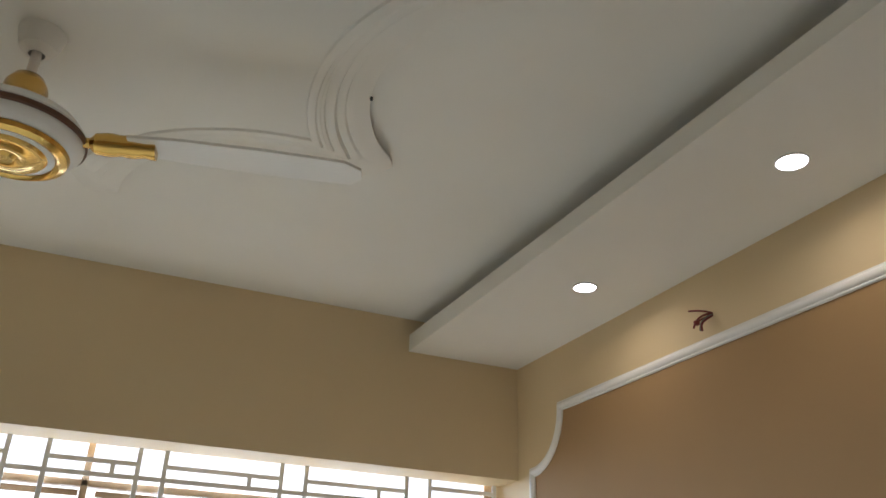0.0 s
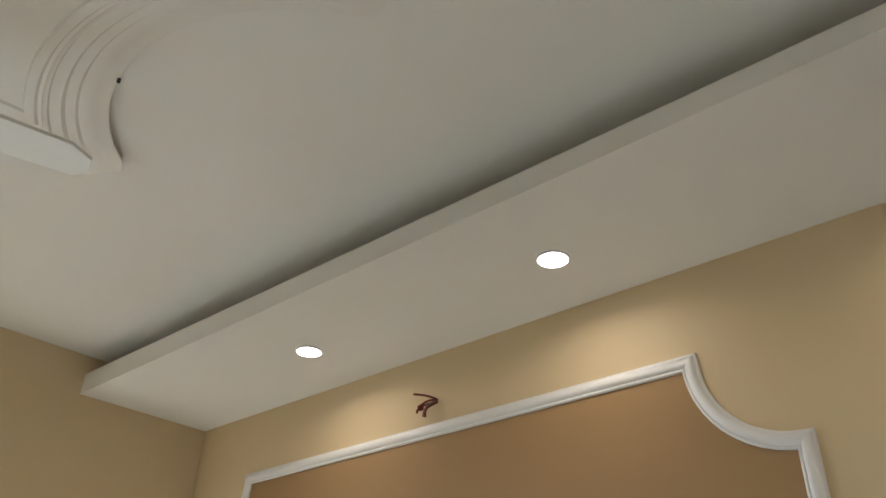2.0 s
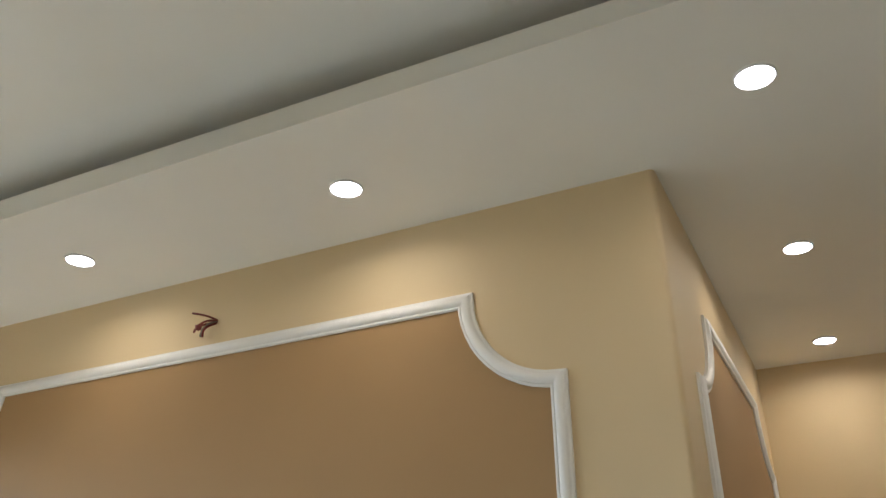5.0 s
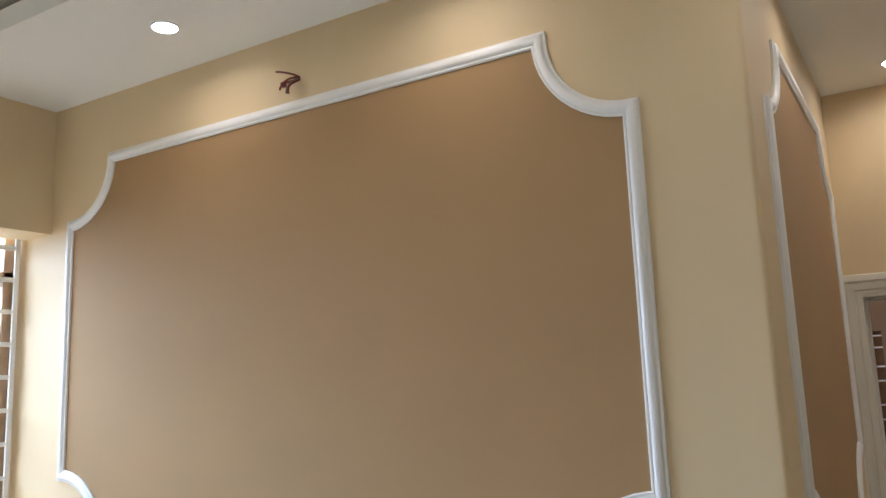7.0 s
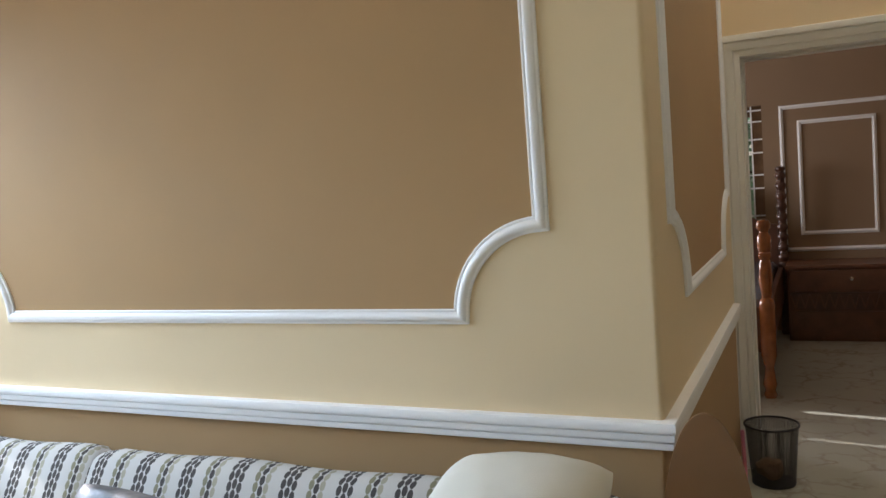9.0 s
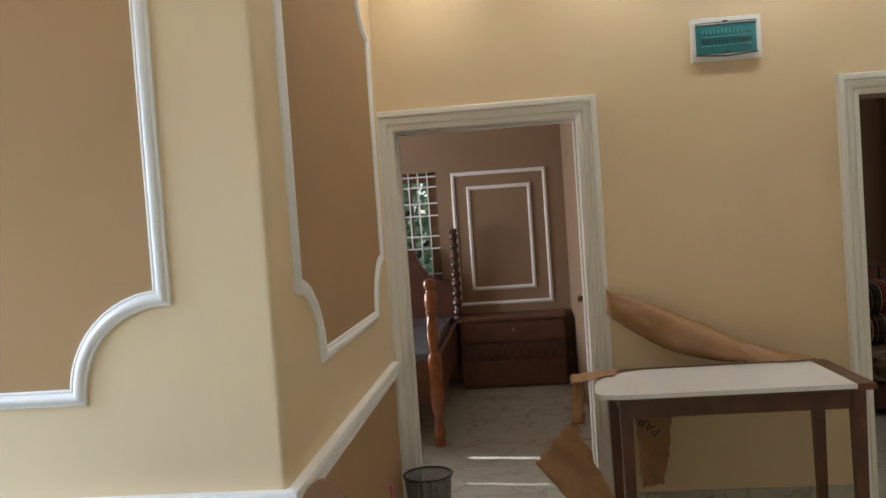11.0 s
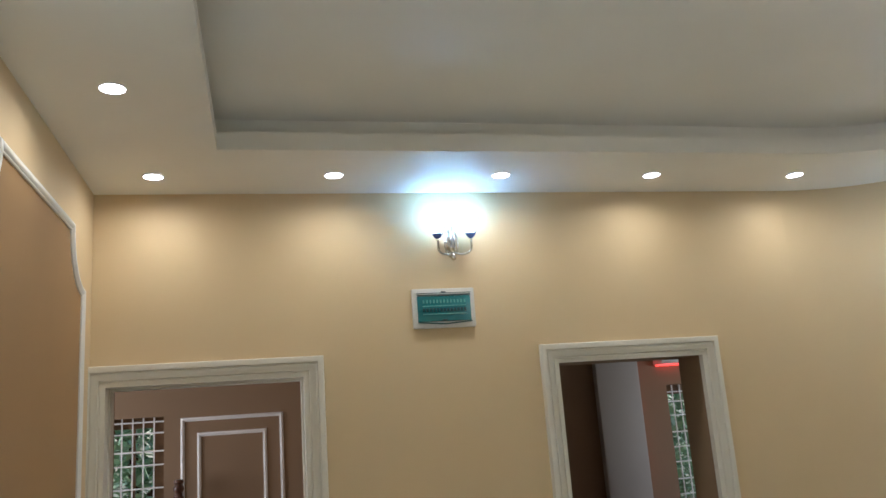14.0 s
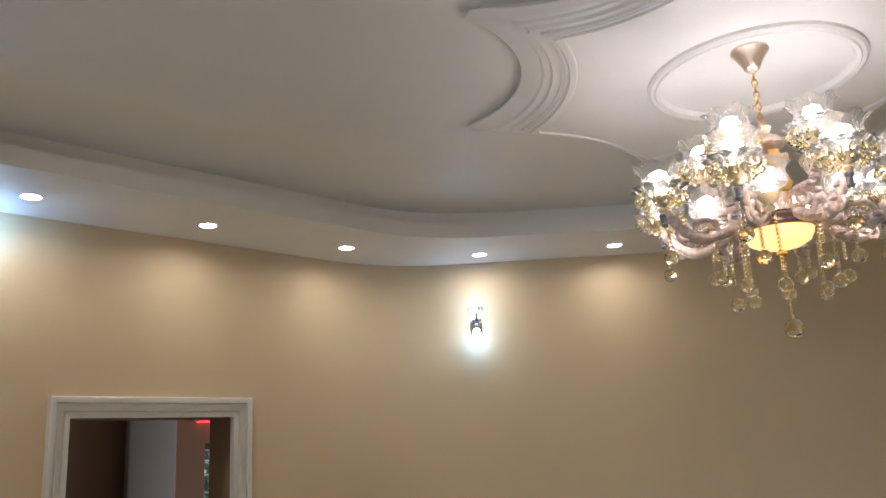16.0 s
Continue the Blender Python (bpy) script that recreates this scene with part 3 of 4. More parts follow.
def arm_mesh(r, z0, z1, low, thick):
    pts = []
    for i in range(17):
        s = i / 16
        x = 0.07 + (r - 0.07) * (s ** 0.85) + 0.03 * math.sin(math.pi * s)
        z = z0 + (z1 - z0) * s - low * math.sin(math.pi * min(1, s * 1.05)) ** 1.2
        pts.append((x, 0, z))
    bm = tube(pts, thick, 10, taper=lambda s: 0.75 + 0.45 * abs(math.sin(9 * s)))
    curl = [(r * 0.62 + 0.05 * (1 - i / 16) * math.cos(i * 0.55), 0.0, z0 - low * 0.55 + 0.05 * (1 - i / 16) * math.sin(i * 0.55)) for i in range(15)]
    tube(curl, thick * 0.6, 8, bm)
    curl = [(r * 0.86 + 0.035 * (1 - i / 14) * math.cos(2 + i * 0.6), 0.0, z1 - low * 0.9 + 0.035 * (1 - i / 14) * math.sin(2 + i * 0.6)) for i in range(13)]
    tube(curl, thick * 0.55, 8, bm)
    for i in range(3, 15, 2):
        x, y, z = pts[i]
        lathe([(0, 0.016), (0.016, 0.006), (0.018, -0.004), (0, -0.014)], 7, bm, (x, 0.012 * (-1) ** i, z + 0.006))
    return keep("arm", bm, PINKMETAL)


ARM1, ARM2 = arm_mesh(0.385, 2.525, 2.548, 0.075, 0.017), arm_mesh(0.21, 2.59, 2.69, 0.05, 0.012)
for count, r, z, mesh, turn in ((8, 0.385, 2.602, ARM1, 10), (5, 0.21, 2.742, ARM2, 33)):
    for k in range(count):
        a = radians(turn + 360 / count * k)
        base = Matrix.Rotation(a, 4, "Z")
        arm = shared("arm", mesh, ch, base, "pale rose scrolled arm")
        spot = Matrix.Translation((r, 0, z))
        shared("cup", CUP, arm, spot, "cream cup")
        shared("bobeche", DISH, arm, spot, "wavy crystal dish")
        shared("shade", SHADE, arm, spot @ Matrix.Translation((0, 0, 0.012)), "clear glass flower shade")
        shared("bulb", BULBM, arm, spot @ Matrix.Translation((0, 0, 0.008)), "lit bulb")
        shared("column", COLUMN, arm, spot, "dark smoky crystal column")
        for j in range(16):
            b = 2 * math.pi * j / 16
            shared("crystal_drop", PENDANT, arm, spot @ Matrix.Translation((0.08 * math.cos(b), 0.08 * math.sin(b), -0.006)))
        for j in range(12):
            b = 2 * math.pi * (j + 0.5) / 12
            shared("crystal_drop", PENDANT, arm, spot @ Matrix.Translation((0.056 * math.cos(b), 0.056 * math.sin(b), -0.022)))
        if count == 8:
            shared("bead_string", BEADS, arm, Matrix.Translation((r - 0.01, 0, z - 0.09)))
            shared("crystal_ball", BALL, arm, Matrix.Translation((r - 0.01, 0, z - 0.20)), "faceted crystal ball")
            shared("bead_string", BEADS, arm, Matrix.Translation((0.22, 0, 2.47)))
            shared("crystal_ball", BALL, arm, Matrix.Translation((0.22, 0, 2.36 - 0.03 * (k % 2))), "faceted crystal ball")
for k in range(8):
    a = radians(22 + 45 * k)
    for j in range(2):
        shared("bead_string", BEADS, ch, Matrix.Translation((0.155 * math.cos(a), 0.155 * math.sin(a), 2.50 - 0.09 * j)))
    shared("crystal_ball", BALL, ch, Matrix.Translation((0.155 * math.cos(a), 0.155 * math.sin(a), 2.30 - 0.02 * (k % 3))), "faceted crystal ball")
for j in range(2):
    shared("bead_string", BEADS, ch, Matrix.Translation((0.0, 0.0, 2.37 - 0.09 * j)))
bm = bmesh.new()
bmesh.ops.create_icosphere(bm, subdivisions=2, radius=0.031)
part("crystal_ball", bm, CRYSTAL, ch, "large faceted crystal ball").matrix_basis = Matrix.Translation((0, 0, 2.165))
for k in range(4):
    a = radians(20 + 90 * k)
    shared("low_cup", CUP, ch, Matrix.Translation((0.21 * math.cos(a), 0.21 * math.sin(a), 2.555)), "cream cup")
    shared("low_bulb", BULBM, ch, Matrix.Translation((0.21 * math.cos(a), 0.21 * math.sin(a), 2.56)), "lit bulb")
    shared("low_shade", SHADE, ch, Matrix.Translation((0.21 * math.cos(a), 0.21 * math.sin(a), 2.565)), "clear glass flower shade")
    lamp("chandelier_light", "POINT", 1.7, (1, 0.82, 0.60), pose(CX + 0.452 * math.cos(a + radians(12)), CY + 0.452 * math.sin(a + radians(12)), 2.475), radius=0.006)

# ---------------------------------------------------------------- wall lamps
BLUECUP = material("blue_enamel_cup", (0.10, 0.16, 0.42), 0.25, 0.3, spread=0.15)


def wall_lamp(label, m, sides):
    ob = thing("wall_lamp", label, "wall lamp", "wall lamps")
    ob.matrix_basis = m
    part("backplate", lathe([(0, 0.0), (0.042, 0.0), (0.040, 0.008), (0.028, 0.014), (0.024, 0.022), (0, 0.026)], 28), CHROME, ob, "ornate chrome backplate", smooth=True).matrix_basis = Matrix.Rotation(radians(90), 4, "X") @ Matrix.Diagonal((1, 2.0, 1, 1))
    part("finial", lathe([(0, -0.105), (0.012, -0.10), (0.016, -0.085), (0.01, -0.07), (0.018, -0.05), (0.022, -0.02), (0.014, 0.0), (0.02, 0.02), (0.012, 0.045), (0.016, 0.06), (0.006, 0.085), (0, 0.095)], 18), CHROME, ob, smooth=True).matrix_basis = Matrix.Translation((0, -0.032, 0))
    for s in sides:
        pts = [(0, -0.03, -0.045)] + [(s * (0.047 - 0.047 * math.cos(t)), -0.03 - 0.055 * t / math.pi, -0.045 - 0.03 * math.sin(t)) for t in [math.pi * i / 12 for i in range(1, 13)]] + [(s * 0.094, -0.085, 0.01)]
        arm = part("arm", tube(pts, 0.0055, 10), CHROME, ob, "curved chrome arm", smooth=True)
        part("cup", lathe([(0, 0.008), (0.008, 0.008), (0.02, 0.018), (0.029, 0.032), (0.029, 0.036), (0, 0.034)], 24, at=(s * 0.094, -0.085, 0)), BLUECUP, arm, "blue enamel cup", smooth=True)
        part("bulb", lathe([(0, 0.034), (0.014, 0.036), (0.022, 0.06), (0.024, 0.08), (0.016, 0.105), (0, 0.115)], 20, at=(s * 0.094, -0.085, 0)), COOLBULB, arm, "bulb-shaped glaring cool white light", smooth=True)
        part("shade", lathe([(0.028, 0.036), (0.042, 0.055), (0.046, 0.085), (0.054, 0.12), (0.052, 0.12), (0.044, 0.085), (0.04, 0.056), (0.027, 0.038)], 28, at=(s * 0.094, -0.085, 0), wave=lambda a, i: 1 + 0.05 * math.cos(8 * a) * (i in (3, 4))), GLASS, arm, "clear glass shade", smooth=True)
    if len(sides) == 1:
        # Added glowing body that stretches the single bulb's glare downwards.
        part("lower_bulb", lathe([(0, -0.02), (0.016, -0.022), (0.026, -0.045), (0.028, -0.07), (0.018, -0.095), (0, -0.105)], 20, at=(0, -0.085, 0)), COOLBULB, ob, "bulb-shaped glaring cool white light", smooth=True)
        part("ornament", lathe([(0, -0.03), (0.010, -0.02), (0.018, 0.0), (0.008, 0.02), (0.012, 0.04), (0, 0.07)], 12, at=(0.004, -0.125, 0.03)), CHROME, ob, smooth=True)
    return ob


wall_lamp("chrome two-armed wall lamp with cool white bulbs above the fuse box", pose(2.712, 4.768, 2.745), (-1, 1))
wall_lamp("chrome single-arm wall lamp with a glaring bulb on the curved wall", pose(5.70, 4.348, 2.60, 0, 0, -45), (0,))
# The last point light goes with the added lower glare.
for x, y, z, p in ((2.618, 4.683, 2.875, 1.05), (2.806, 4.683, 2.875, 1.05), (5.635, 4.283, 2.738, 0.34), (5.635, 4.283, 2.472, 0.34)):
    lamp("wall_lamp_light", "POINT", p, (0.24, 0.60, 1.0), pose(x, y, z), radius=0.02)

# ---------------------------------------------------------------- fuse box
PLASTIC = material("white_plastic", (0.78, 0.77, 0.75), 0.3, spread=0.03, bump=0)
TEAL = material("smoky_teal_cover", (0.035, 0.22, 0.26), 0.14, spread=0.08, bump=0, coat=0.5)
TEALDARK = material("dark_teal_switches", (0.012, 0.08, 0.10), 0.3, spread=0.1, bump=0)
TEALPALE = material("pale_teal_marks", (0.12, 0.45, 0.46), 0.3, spread=0.1, bump=0)
fb = thing("fuse_box", "white fuse box with a teal see-through cover on the cream wall", "fuse box", at=(2.641, 4.77, 2.383))
part("housing", box(-0.174, 0.174, -0.024, 0.003, -0.108, 0.108, 0.008), PLASTIC, fb, smooth=True)
part("cover", box(-0.148, 0.148, -0.033, -0.022, -0.074, 0.066, 0.005), TEAL, fb, "teal plastic cover", smooth=True)
part("seam", box(-0.15, 0.15, -0.036, -0.03, 0.067, 0.071), TEALDARK, fb)
part("cover_rail", box(-0.15, 0.15, -0.034, -0.022, 0.072, 0.078, 0.001), PLASTIC, fb, "white cover rail")
part("seam", box(-0.15, 0.15, -0.036, -0.03, 0.079, 0.0815), TEALDARK, fb)
for a, b in ((-1, 0), (0, 1)):
    bm = bmesh.new()
    prism([(0.15 * a, -0.080 - 0.012 * (a == 0)), (0.15 * b, -0.080 - 0.012 * (b == 0)), (0.15 * b, -0.074 - 0.012 * (b == 0)), (0.15 * a, -0.074 - 0.012 * (a == 0))], -0.002, 0.004, bm)
    bmesh.ops.transform(bm, matrix=Matrix.Translation((0, -0.032, 0)) @ Matrix.Rotation(radians(90), 4, "X"), verts=bm.verts)
    part("seam", bm, TEALDARK, fb)
part("latch", box(-0.012, 0.012, -0.028, -0.022, 0.084, 0.09, 0.001), BLACK, fb)
part("latch", box(-0.012, 0.012, -0.038, -0.03, -0.071, -0.065, 0.001), BLACK, fb)
part("bus_bar", box(-0.12, 0.12, -0.0365, -0.032, 0.008, 0.012), TEALPALE, fb)
part("bus_bar", box(-0.12, 0.12, -0.0365, -0.032, -0.036, -0.032), TEALPALE, fb)
for k in range(13):
    x = -0.114 + 0.019 * k
    part("switch", box(x - 0.0065, x + 0.0065, -0.0375, -0.032, -0.022, -0.003), TEALDARK, fb)
    part("terminal", box(x - 0.004, x + 0.004, -0.0372, -0.032, 0.026, 0.043), TEALPALE, fb)

# ---------------------------------------------------------------- loose wires in the panelled wall
REDWIRE = material("dark_red_wire", (0.17, 0.02, 0.02), 0.45, spread=0.3)
TAPE = material("grey_wire_end", (0.20, 0.16, 0.14), 0.6, spread=0.3)
wr = thing("loose_wires", "bundle of dark red electric wires sticking out of the wall", "wires", at=(-0.70, 2.735, 2.838))
for k, (dx, dz, out) in enumerate(((-0.06, 0.048, 0.05), (-0.035, -0.03, 0.06), (-0.015, -0.045, 0.045), (-0.05, -0.015, 0.04), (0.0, -0.05, 0.05))):
    pts = [Vector((0.02, 0.01, 0.02)), Vector((0.012, -out * 0.6, 0.03 - 0.01 * k)), Vector((dx * 0.4, -out, dz * 0.5 + 0.012)), Vector((dx, -out * 0.8, dz))]
    fine = [((1 - t) ** 3) * pts[0] + 3 * t * (1 - t) ** 2 * pts[1] + 3 * t * t * (1 - t) * pts[2] + t ** 3 * pts[3] for t in [i / 10 for i in range(11)]]
    part("wire", tube(fine, 0.0038, 7), REDWIRE if k != 2 else TAPE, wr, smooth=True)
part("knot", lathe([(0, -0.014), (0.011, -0.008), (0.012, 0.004), (0, 0.013)], 10, at=(-0.02, -0.045, -0.012)), REDWIRE, wr, smooth=True)

# ---------------------------------------------------------------- wide window with white grille
win = thing("window_1", "wide window with a white flat-bar grille and wooden frame", "window", kind="structure")
bars = [-0.8, -0.68, -0.19, -0.07, 0.425, 0.58, 0.95, 1.062, 1.585, 1.703, 2.215, 2.34, 2.705]
for y in bars:
    part("grille_bar", box(-2.372, -2.36, y - 0.011, y + 0.011, 0.85, 2.47, 0.002), GRILLE, win)
for a, b in zip(bars, bars[1:]):
    wide = b - a > 0.2
    rows = [2.392, 2.335, 2.13, 1.98, 1.75, 1.6, 1.37, 1.22, 1.0] if wide else [2.335 - 0.146 * i for i in range(10)]
    if a == 2.34:
        rows = [2.42 - 0.146 * i for i in range(11)]
    for z in rows:
        part("grille_rung", box(-2.371, -2.361, a + 0.01, b - 0.01, z - 0.010, z + 0.010), GRILLE, win)
    if wide and a > -0.5 and a != 2.34:
        m = a + 0.72 * (b - a)
        part("grille_rung", box(-2.371, -2.361, m - 0.01, m + 0.01, 2.345, 2.385), GRILLE, win)
for y0, y1, z0, z1 in ((-1.2, 2.735, 2.285, 2.315), (-1.2, 2.735, 0.85, 0.90), (0.735, 0.765, 0.9, 2.47), (1.98, 2.01, 0.9, 2.285), (2.665, 2.735, 0.9, 2.50), (-0.50, -0.46, 0.9, 2.47)):
    part("window_frame", box(-2.45, -2.40, y0, y1, z0, z1, 0.004), FRAMEWOOD, win, "light brown wooden frame")
for y0, y1 in ((0.8, 1.98), (2.0, 2.66), (-0.46, 0.73)):
    for z in (1.1, 1.4, 1.7, 2.0, 2.26):
        part("glazing_bar", box(-2.435, -2.415, y0, y1, z - 0.012, z + 0.012), FRAMEWOOD, win)

# ---------------------------------------------------------------- bedroom windows and the trees outside
LEAF = material("sunlit_leaves", (0.16, 0.28, 0.17), 0.5, spread=0.6, scale=9, fine=20, bump=0, second=(0.38, 0.46, 0.30), amount=0.35)


def barred_window(name, x0, x1, z0, z1, cols, rows, label):
    ob = thing(name, label, "window", kind="structure")
    for a, b, c, d in ((x0, x0 + 0.04, z0, z1), (x1 - 0.10, x1, z0, z1), (x0 + 0.04, x1 - 0.10, z1 - 0.09, z1), (x0 + 0.04, x1 - 0.10, z0, z0 + 0.04), ((x0 + x1) / 2 - 0.015, (x0 + x1) / 2 + 0.015, z0 + 0.04, z1 - 0.09)):
        part("window_frame", box(a, b, 8.47, 8.52, c, d), BROWNFRAME, ob, "brown wooden frame")
    for i in range(1, cols):
        x = x0 + (x1 - x0) * i / cols
        part("grille_bar", box(x - 0.006, x + 0.006, 8.40, 8.412, z0, z1), GRILLE, ob)
    for i, z in enumerate(rows):
        part("grille_rung", box(x0, x1, 8.398, 8.414, z - 0.007, z + 0.007), GRILLE, ob)
    return ob


barred_window("window_2", 0.25, 0.80, 0.80, 2.04, 6, [1.05, 1.3, 1.42, 1.62, 1.74, 1.9, 2.0], "barred bedroom window with a brown frame, greenery outside")
barred_window("window_3", 5.79, 6.40, 0.83, 2.03, 7, [0.93, 1.08, 1.25, 1.4, 1.55, 1.72, 1.86, 1.96], "barred bedroom window with leafy trees outside")
rng = random.Random(4)
for name, cx in (("tree", 0.1), ("tree", 6.6)):
    ob = thing(name, "leafy green tree outside the bedroom window", "tree", at=(cx, 11.2, 0))
    part("trunk", tube([(0, 0, -0.2), (0.05, 0.05, 1.0), (0.0, 0.1, 2.0), (0.15, 0.0, 3.2)], 0.11, 9, taper=lambda s: 1 - 0.6 * s), DARKWOOD, ob, smooth=True)
    for k in range(4):
        a = k * 1.7
        part("limb", tube([(0, 0.05, 1.0 + 0.4 * k), (0.5 * math.cos(a), 0.5 * math.sin(a), 1.5 + 0.4 * k), (1.1 * math.cos(a), 1.0 * math.sin(a), 1.8 + 0.4 * k)], 0.05, 7, taper=lambda s: 1 - 0.7 * s), DARKWOOD, ob, smooth=True)
    verts, faces = [], []
    for k in range(15000):
        p = Vector((rng.gauss(0, 1.15), rng.gauss(0, 0.7), 0.2 + 3.4 * rng.random()))
        d = Vector((rng.gauss(0, 1), rng.gauss(0, 1), rng.gauss(-0.3, 0.6))).normalized()
        s = d.cross(Vector((rng.random(), rng.random(), 1))).normalized()
        ln, wd = 0.08 + 0.16 * rng.random(), 0.016 + 0.03 * rng.random()
        i = len(verts)
        verts += [p, p + d * ln * 0.5 + s * wd, p + d * ln, p + d * ln * 0.5 - s * wd]
        faces.append((i, i + 1, i + 2, i + 3))
    mesh = bpy.data.meshes.new("crown")
    mesh.from_pydata([tuple(v) for v in verts], [], faces)
    mesh.materials.append(LEAF)
    crown = new("crown", mesh)
    crown.parent = ob
    tagged(crown, "crown of many narrow green leaves", kind="stuff")
GRASS = material("outdoor_ground", (0.16, 0.15, 0.08), 0.9, spread=0.4, scale=2, fine=30, bump=0.3)
for nm, a in (("ground", (-60, 60, 8.62, 80, -0.35, -0.25)), ("ground", (-60, -2.62, -60, 8.6, -0.35, -0.25))):
    slab(nm, GRASS, *a, "dry grassy ground outside the house", "ground")

# ---------------------------------------------------------------- sofa with its cushions
def node_math(t, op, a, b=None):
    n = t.nodes.new("ShaderNodeMath")
    n.operation = op
    for i, v in enumerate((a, b)):
        if v is None:
            continue
        if isinstance(v, (int, float)):
            n.inputs[i].default_value = v
        else:
            t.links.new(v, n.inputs[i])
    return n.outputs[0]


def leaf_fabric():
    """White weave with columns of dark and olive oval leaves."""
    m = bpy.data.materials.new("oval_leaf_fabric")
    m.use_nodes = True
    t = m.node_tree
    b = t.nodes["Principled BSDF"]
    uv = t.nodes.new("ShaderNodeUVMap")
    sep = t.nodes.new("ShaderNodeSeparateXYZ")
    t.links.new(uv.outputs["UV"], sep.inputs[0])
    u, v = sep.outputs[0], sep.outputs[1]
    cell = node_math(t, "MULTIPLY", u, 1 / 0.0205)
    fx = node_math(t, "FRACT", cell)
    col = node_math(t, "FLOOR", node_math(t, "MULTIPLY", node_math(t, "FRACT", node_math(t, "MULTIPLY", u, 1 / 0.205)), 10))
    half = node_math(t, "MULTIPLY", node_math(t, "MODULO", col, 2), 0.3)
    fz = node_math(t, "FRACT", node_math(t, "ADD", node_math(t, "MULTIPLY", v, 1 / 0.034), half))
    ex = node_math(t, "POWER", node_math(t, "MULTIPLY", node_math(t, "ABSOLUTE", node_math(t, "SUBTRACT", fx, 0.5)), 2.15), 2)
    ez = node_math(t, "POWER", node_math(t, "MULTIPLY", node_math(t, "ABSOLUTE", node_math(t, "SUBTRACT", fz, 0.5)), 2.05), 2)
    oval = node_math(t, "LESS_THAN", node_math(t, "ADD", ex, ez), 1.0)
    ramp = t.nodes.new("ShaderNodeValToRGB")
    ramp.color_ramp.interpolation = "CONSTANT"
    white = (0.44, 0.415, 0.375, 1)
    dark, olive, pale = (0.042, 0.034, 0.028, 1), (0.17, 0.155, 0.09, 1), (0.28, 0.255, 0.18, 1)
    el = ramp.color_ramp.elements
    el[0].position, el[0].color = 0.0, white
    el[1].position, el[1].color = 0.1, dark
    for p, c in ((0.2, dark), (0.3, dark), (0.4, white), (0.6, olive), (0.7, dark), (0.8, pale), (0.9, white)):
        e = el.new(p)
        e.color = c
    t.links.new(node_math(t, "ADD", node_math(t, "MULTIPLY", col, 0.1), 0.05), ramp.inputs["Fac"])
    mix = t.nodes.new("ShaderNodeMix")
    mix.data_type, mix.inputs["A"].default_value = "RGBA", white
    t.links.new(oval, mix.inputs["Factor"])
    t.links.new(ramp.outputs["Color"], mix.inputs["B"])
    t.links.new(mix.outputs["Result"], b.inputs["Base Color"])
    b.inputs["Roughness"].default_value = 0.85
    weave = t.nodes.new("ShaderNodeTexNoise")
    weave.inputs["Scale"].default_value = 500
    bp = t.nodes.new("ShaderNodeBump")
    bp.inputs["Strength"].default_value, bp.inputs["Distance"].default_value = 0.2, 0.004
    t.links.new(uv.outputs["UV"], weave.inputs["Vector"])
    t.links.new(weave.outputs["Fac"], bp.inputs["Height"])
    t.links.new(bp.outputs["Normal"], b.inputs["Normal"])
    return m


FABRIC = leaf_fabric()
CANVAS = material("white_cotton", (0.62, 0.59, 0.50), 0.8, spread=0.04, scale=8, fine=300, bump=0.12)
GREY = material("grey_satin", (0.06, 0.058, 0.06), 0.42, spread=0.25, scale=14, fine=80, bump=0.2)
LINEN = material("white_sofa_base", (0.55, 0.52, 0.48), 0.8, spread=0.06, scale=8, fine=200, bump=0.15)


def roll_along_x(profile, x0, x1, n=24, sag=0.006):
    """An upholstered form: a closed (y, z) outline along x, with its arc length as texture."""
    bm = bmesh.new()
    uv = bm.loops.layers.uv.new("UVMap")
    cum, rows = [0.0], []
    for a, b in zip(profile, profile[1:]):
        cum.append(cum[-1] + math.hypot(b[0] - a[0], b[1] - a[1]))
    for i in range(n + 1):
        s = i / n
        x = x0 + (x1 - x0) * s
        end = 1 - 0.16 * (max(0, 1 - min(s, 1 - s) * n / 1.5)) ** 2
        cy, cz = sum(p[0] for p in profile) / len(profile), sum(p[1] for p in profile) / len(profile)
        rows.append([bm.verts.new((x, cy + (y - cy) * end, cz + (z - cz) * end + sag * math.sin(x * 9) * (z > cz))) for y, z in profile])
    for i in range(n):
        for k in range(len(profile) - 1):
            f = bm.faces.new((rows[i][k], rows[i][k + 1], rows[i + 1][k + 1], rows[i + 1][k]))
            for loop, (a, b) in zip(f.loops, ((i, k), (i, k + 1), (i + 1, k + 1), (i + 1, k))):
                loop[uv].uv = (x0 + (x1 - x0) * a / n + 3, cum[b])
    for row in (rows[0], rows[-1]):
        for loop in bm.faces.new(row).loops:
            loop[uv].uv = (loop.vert.co.y, loop.vert.co.z)
    return bm


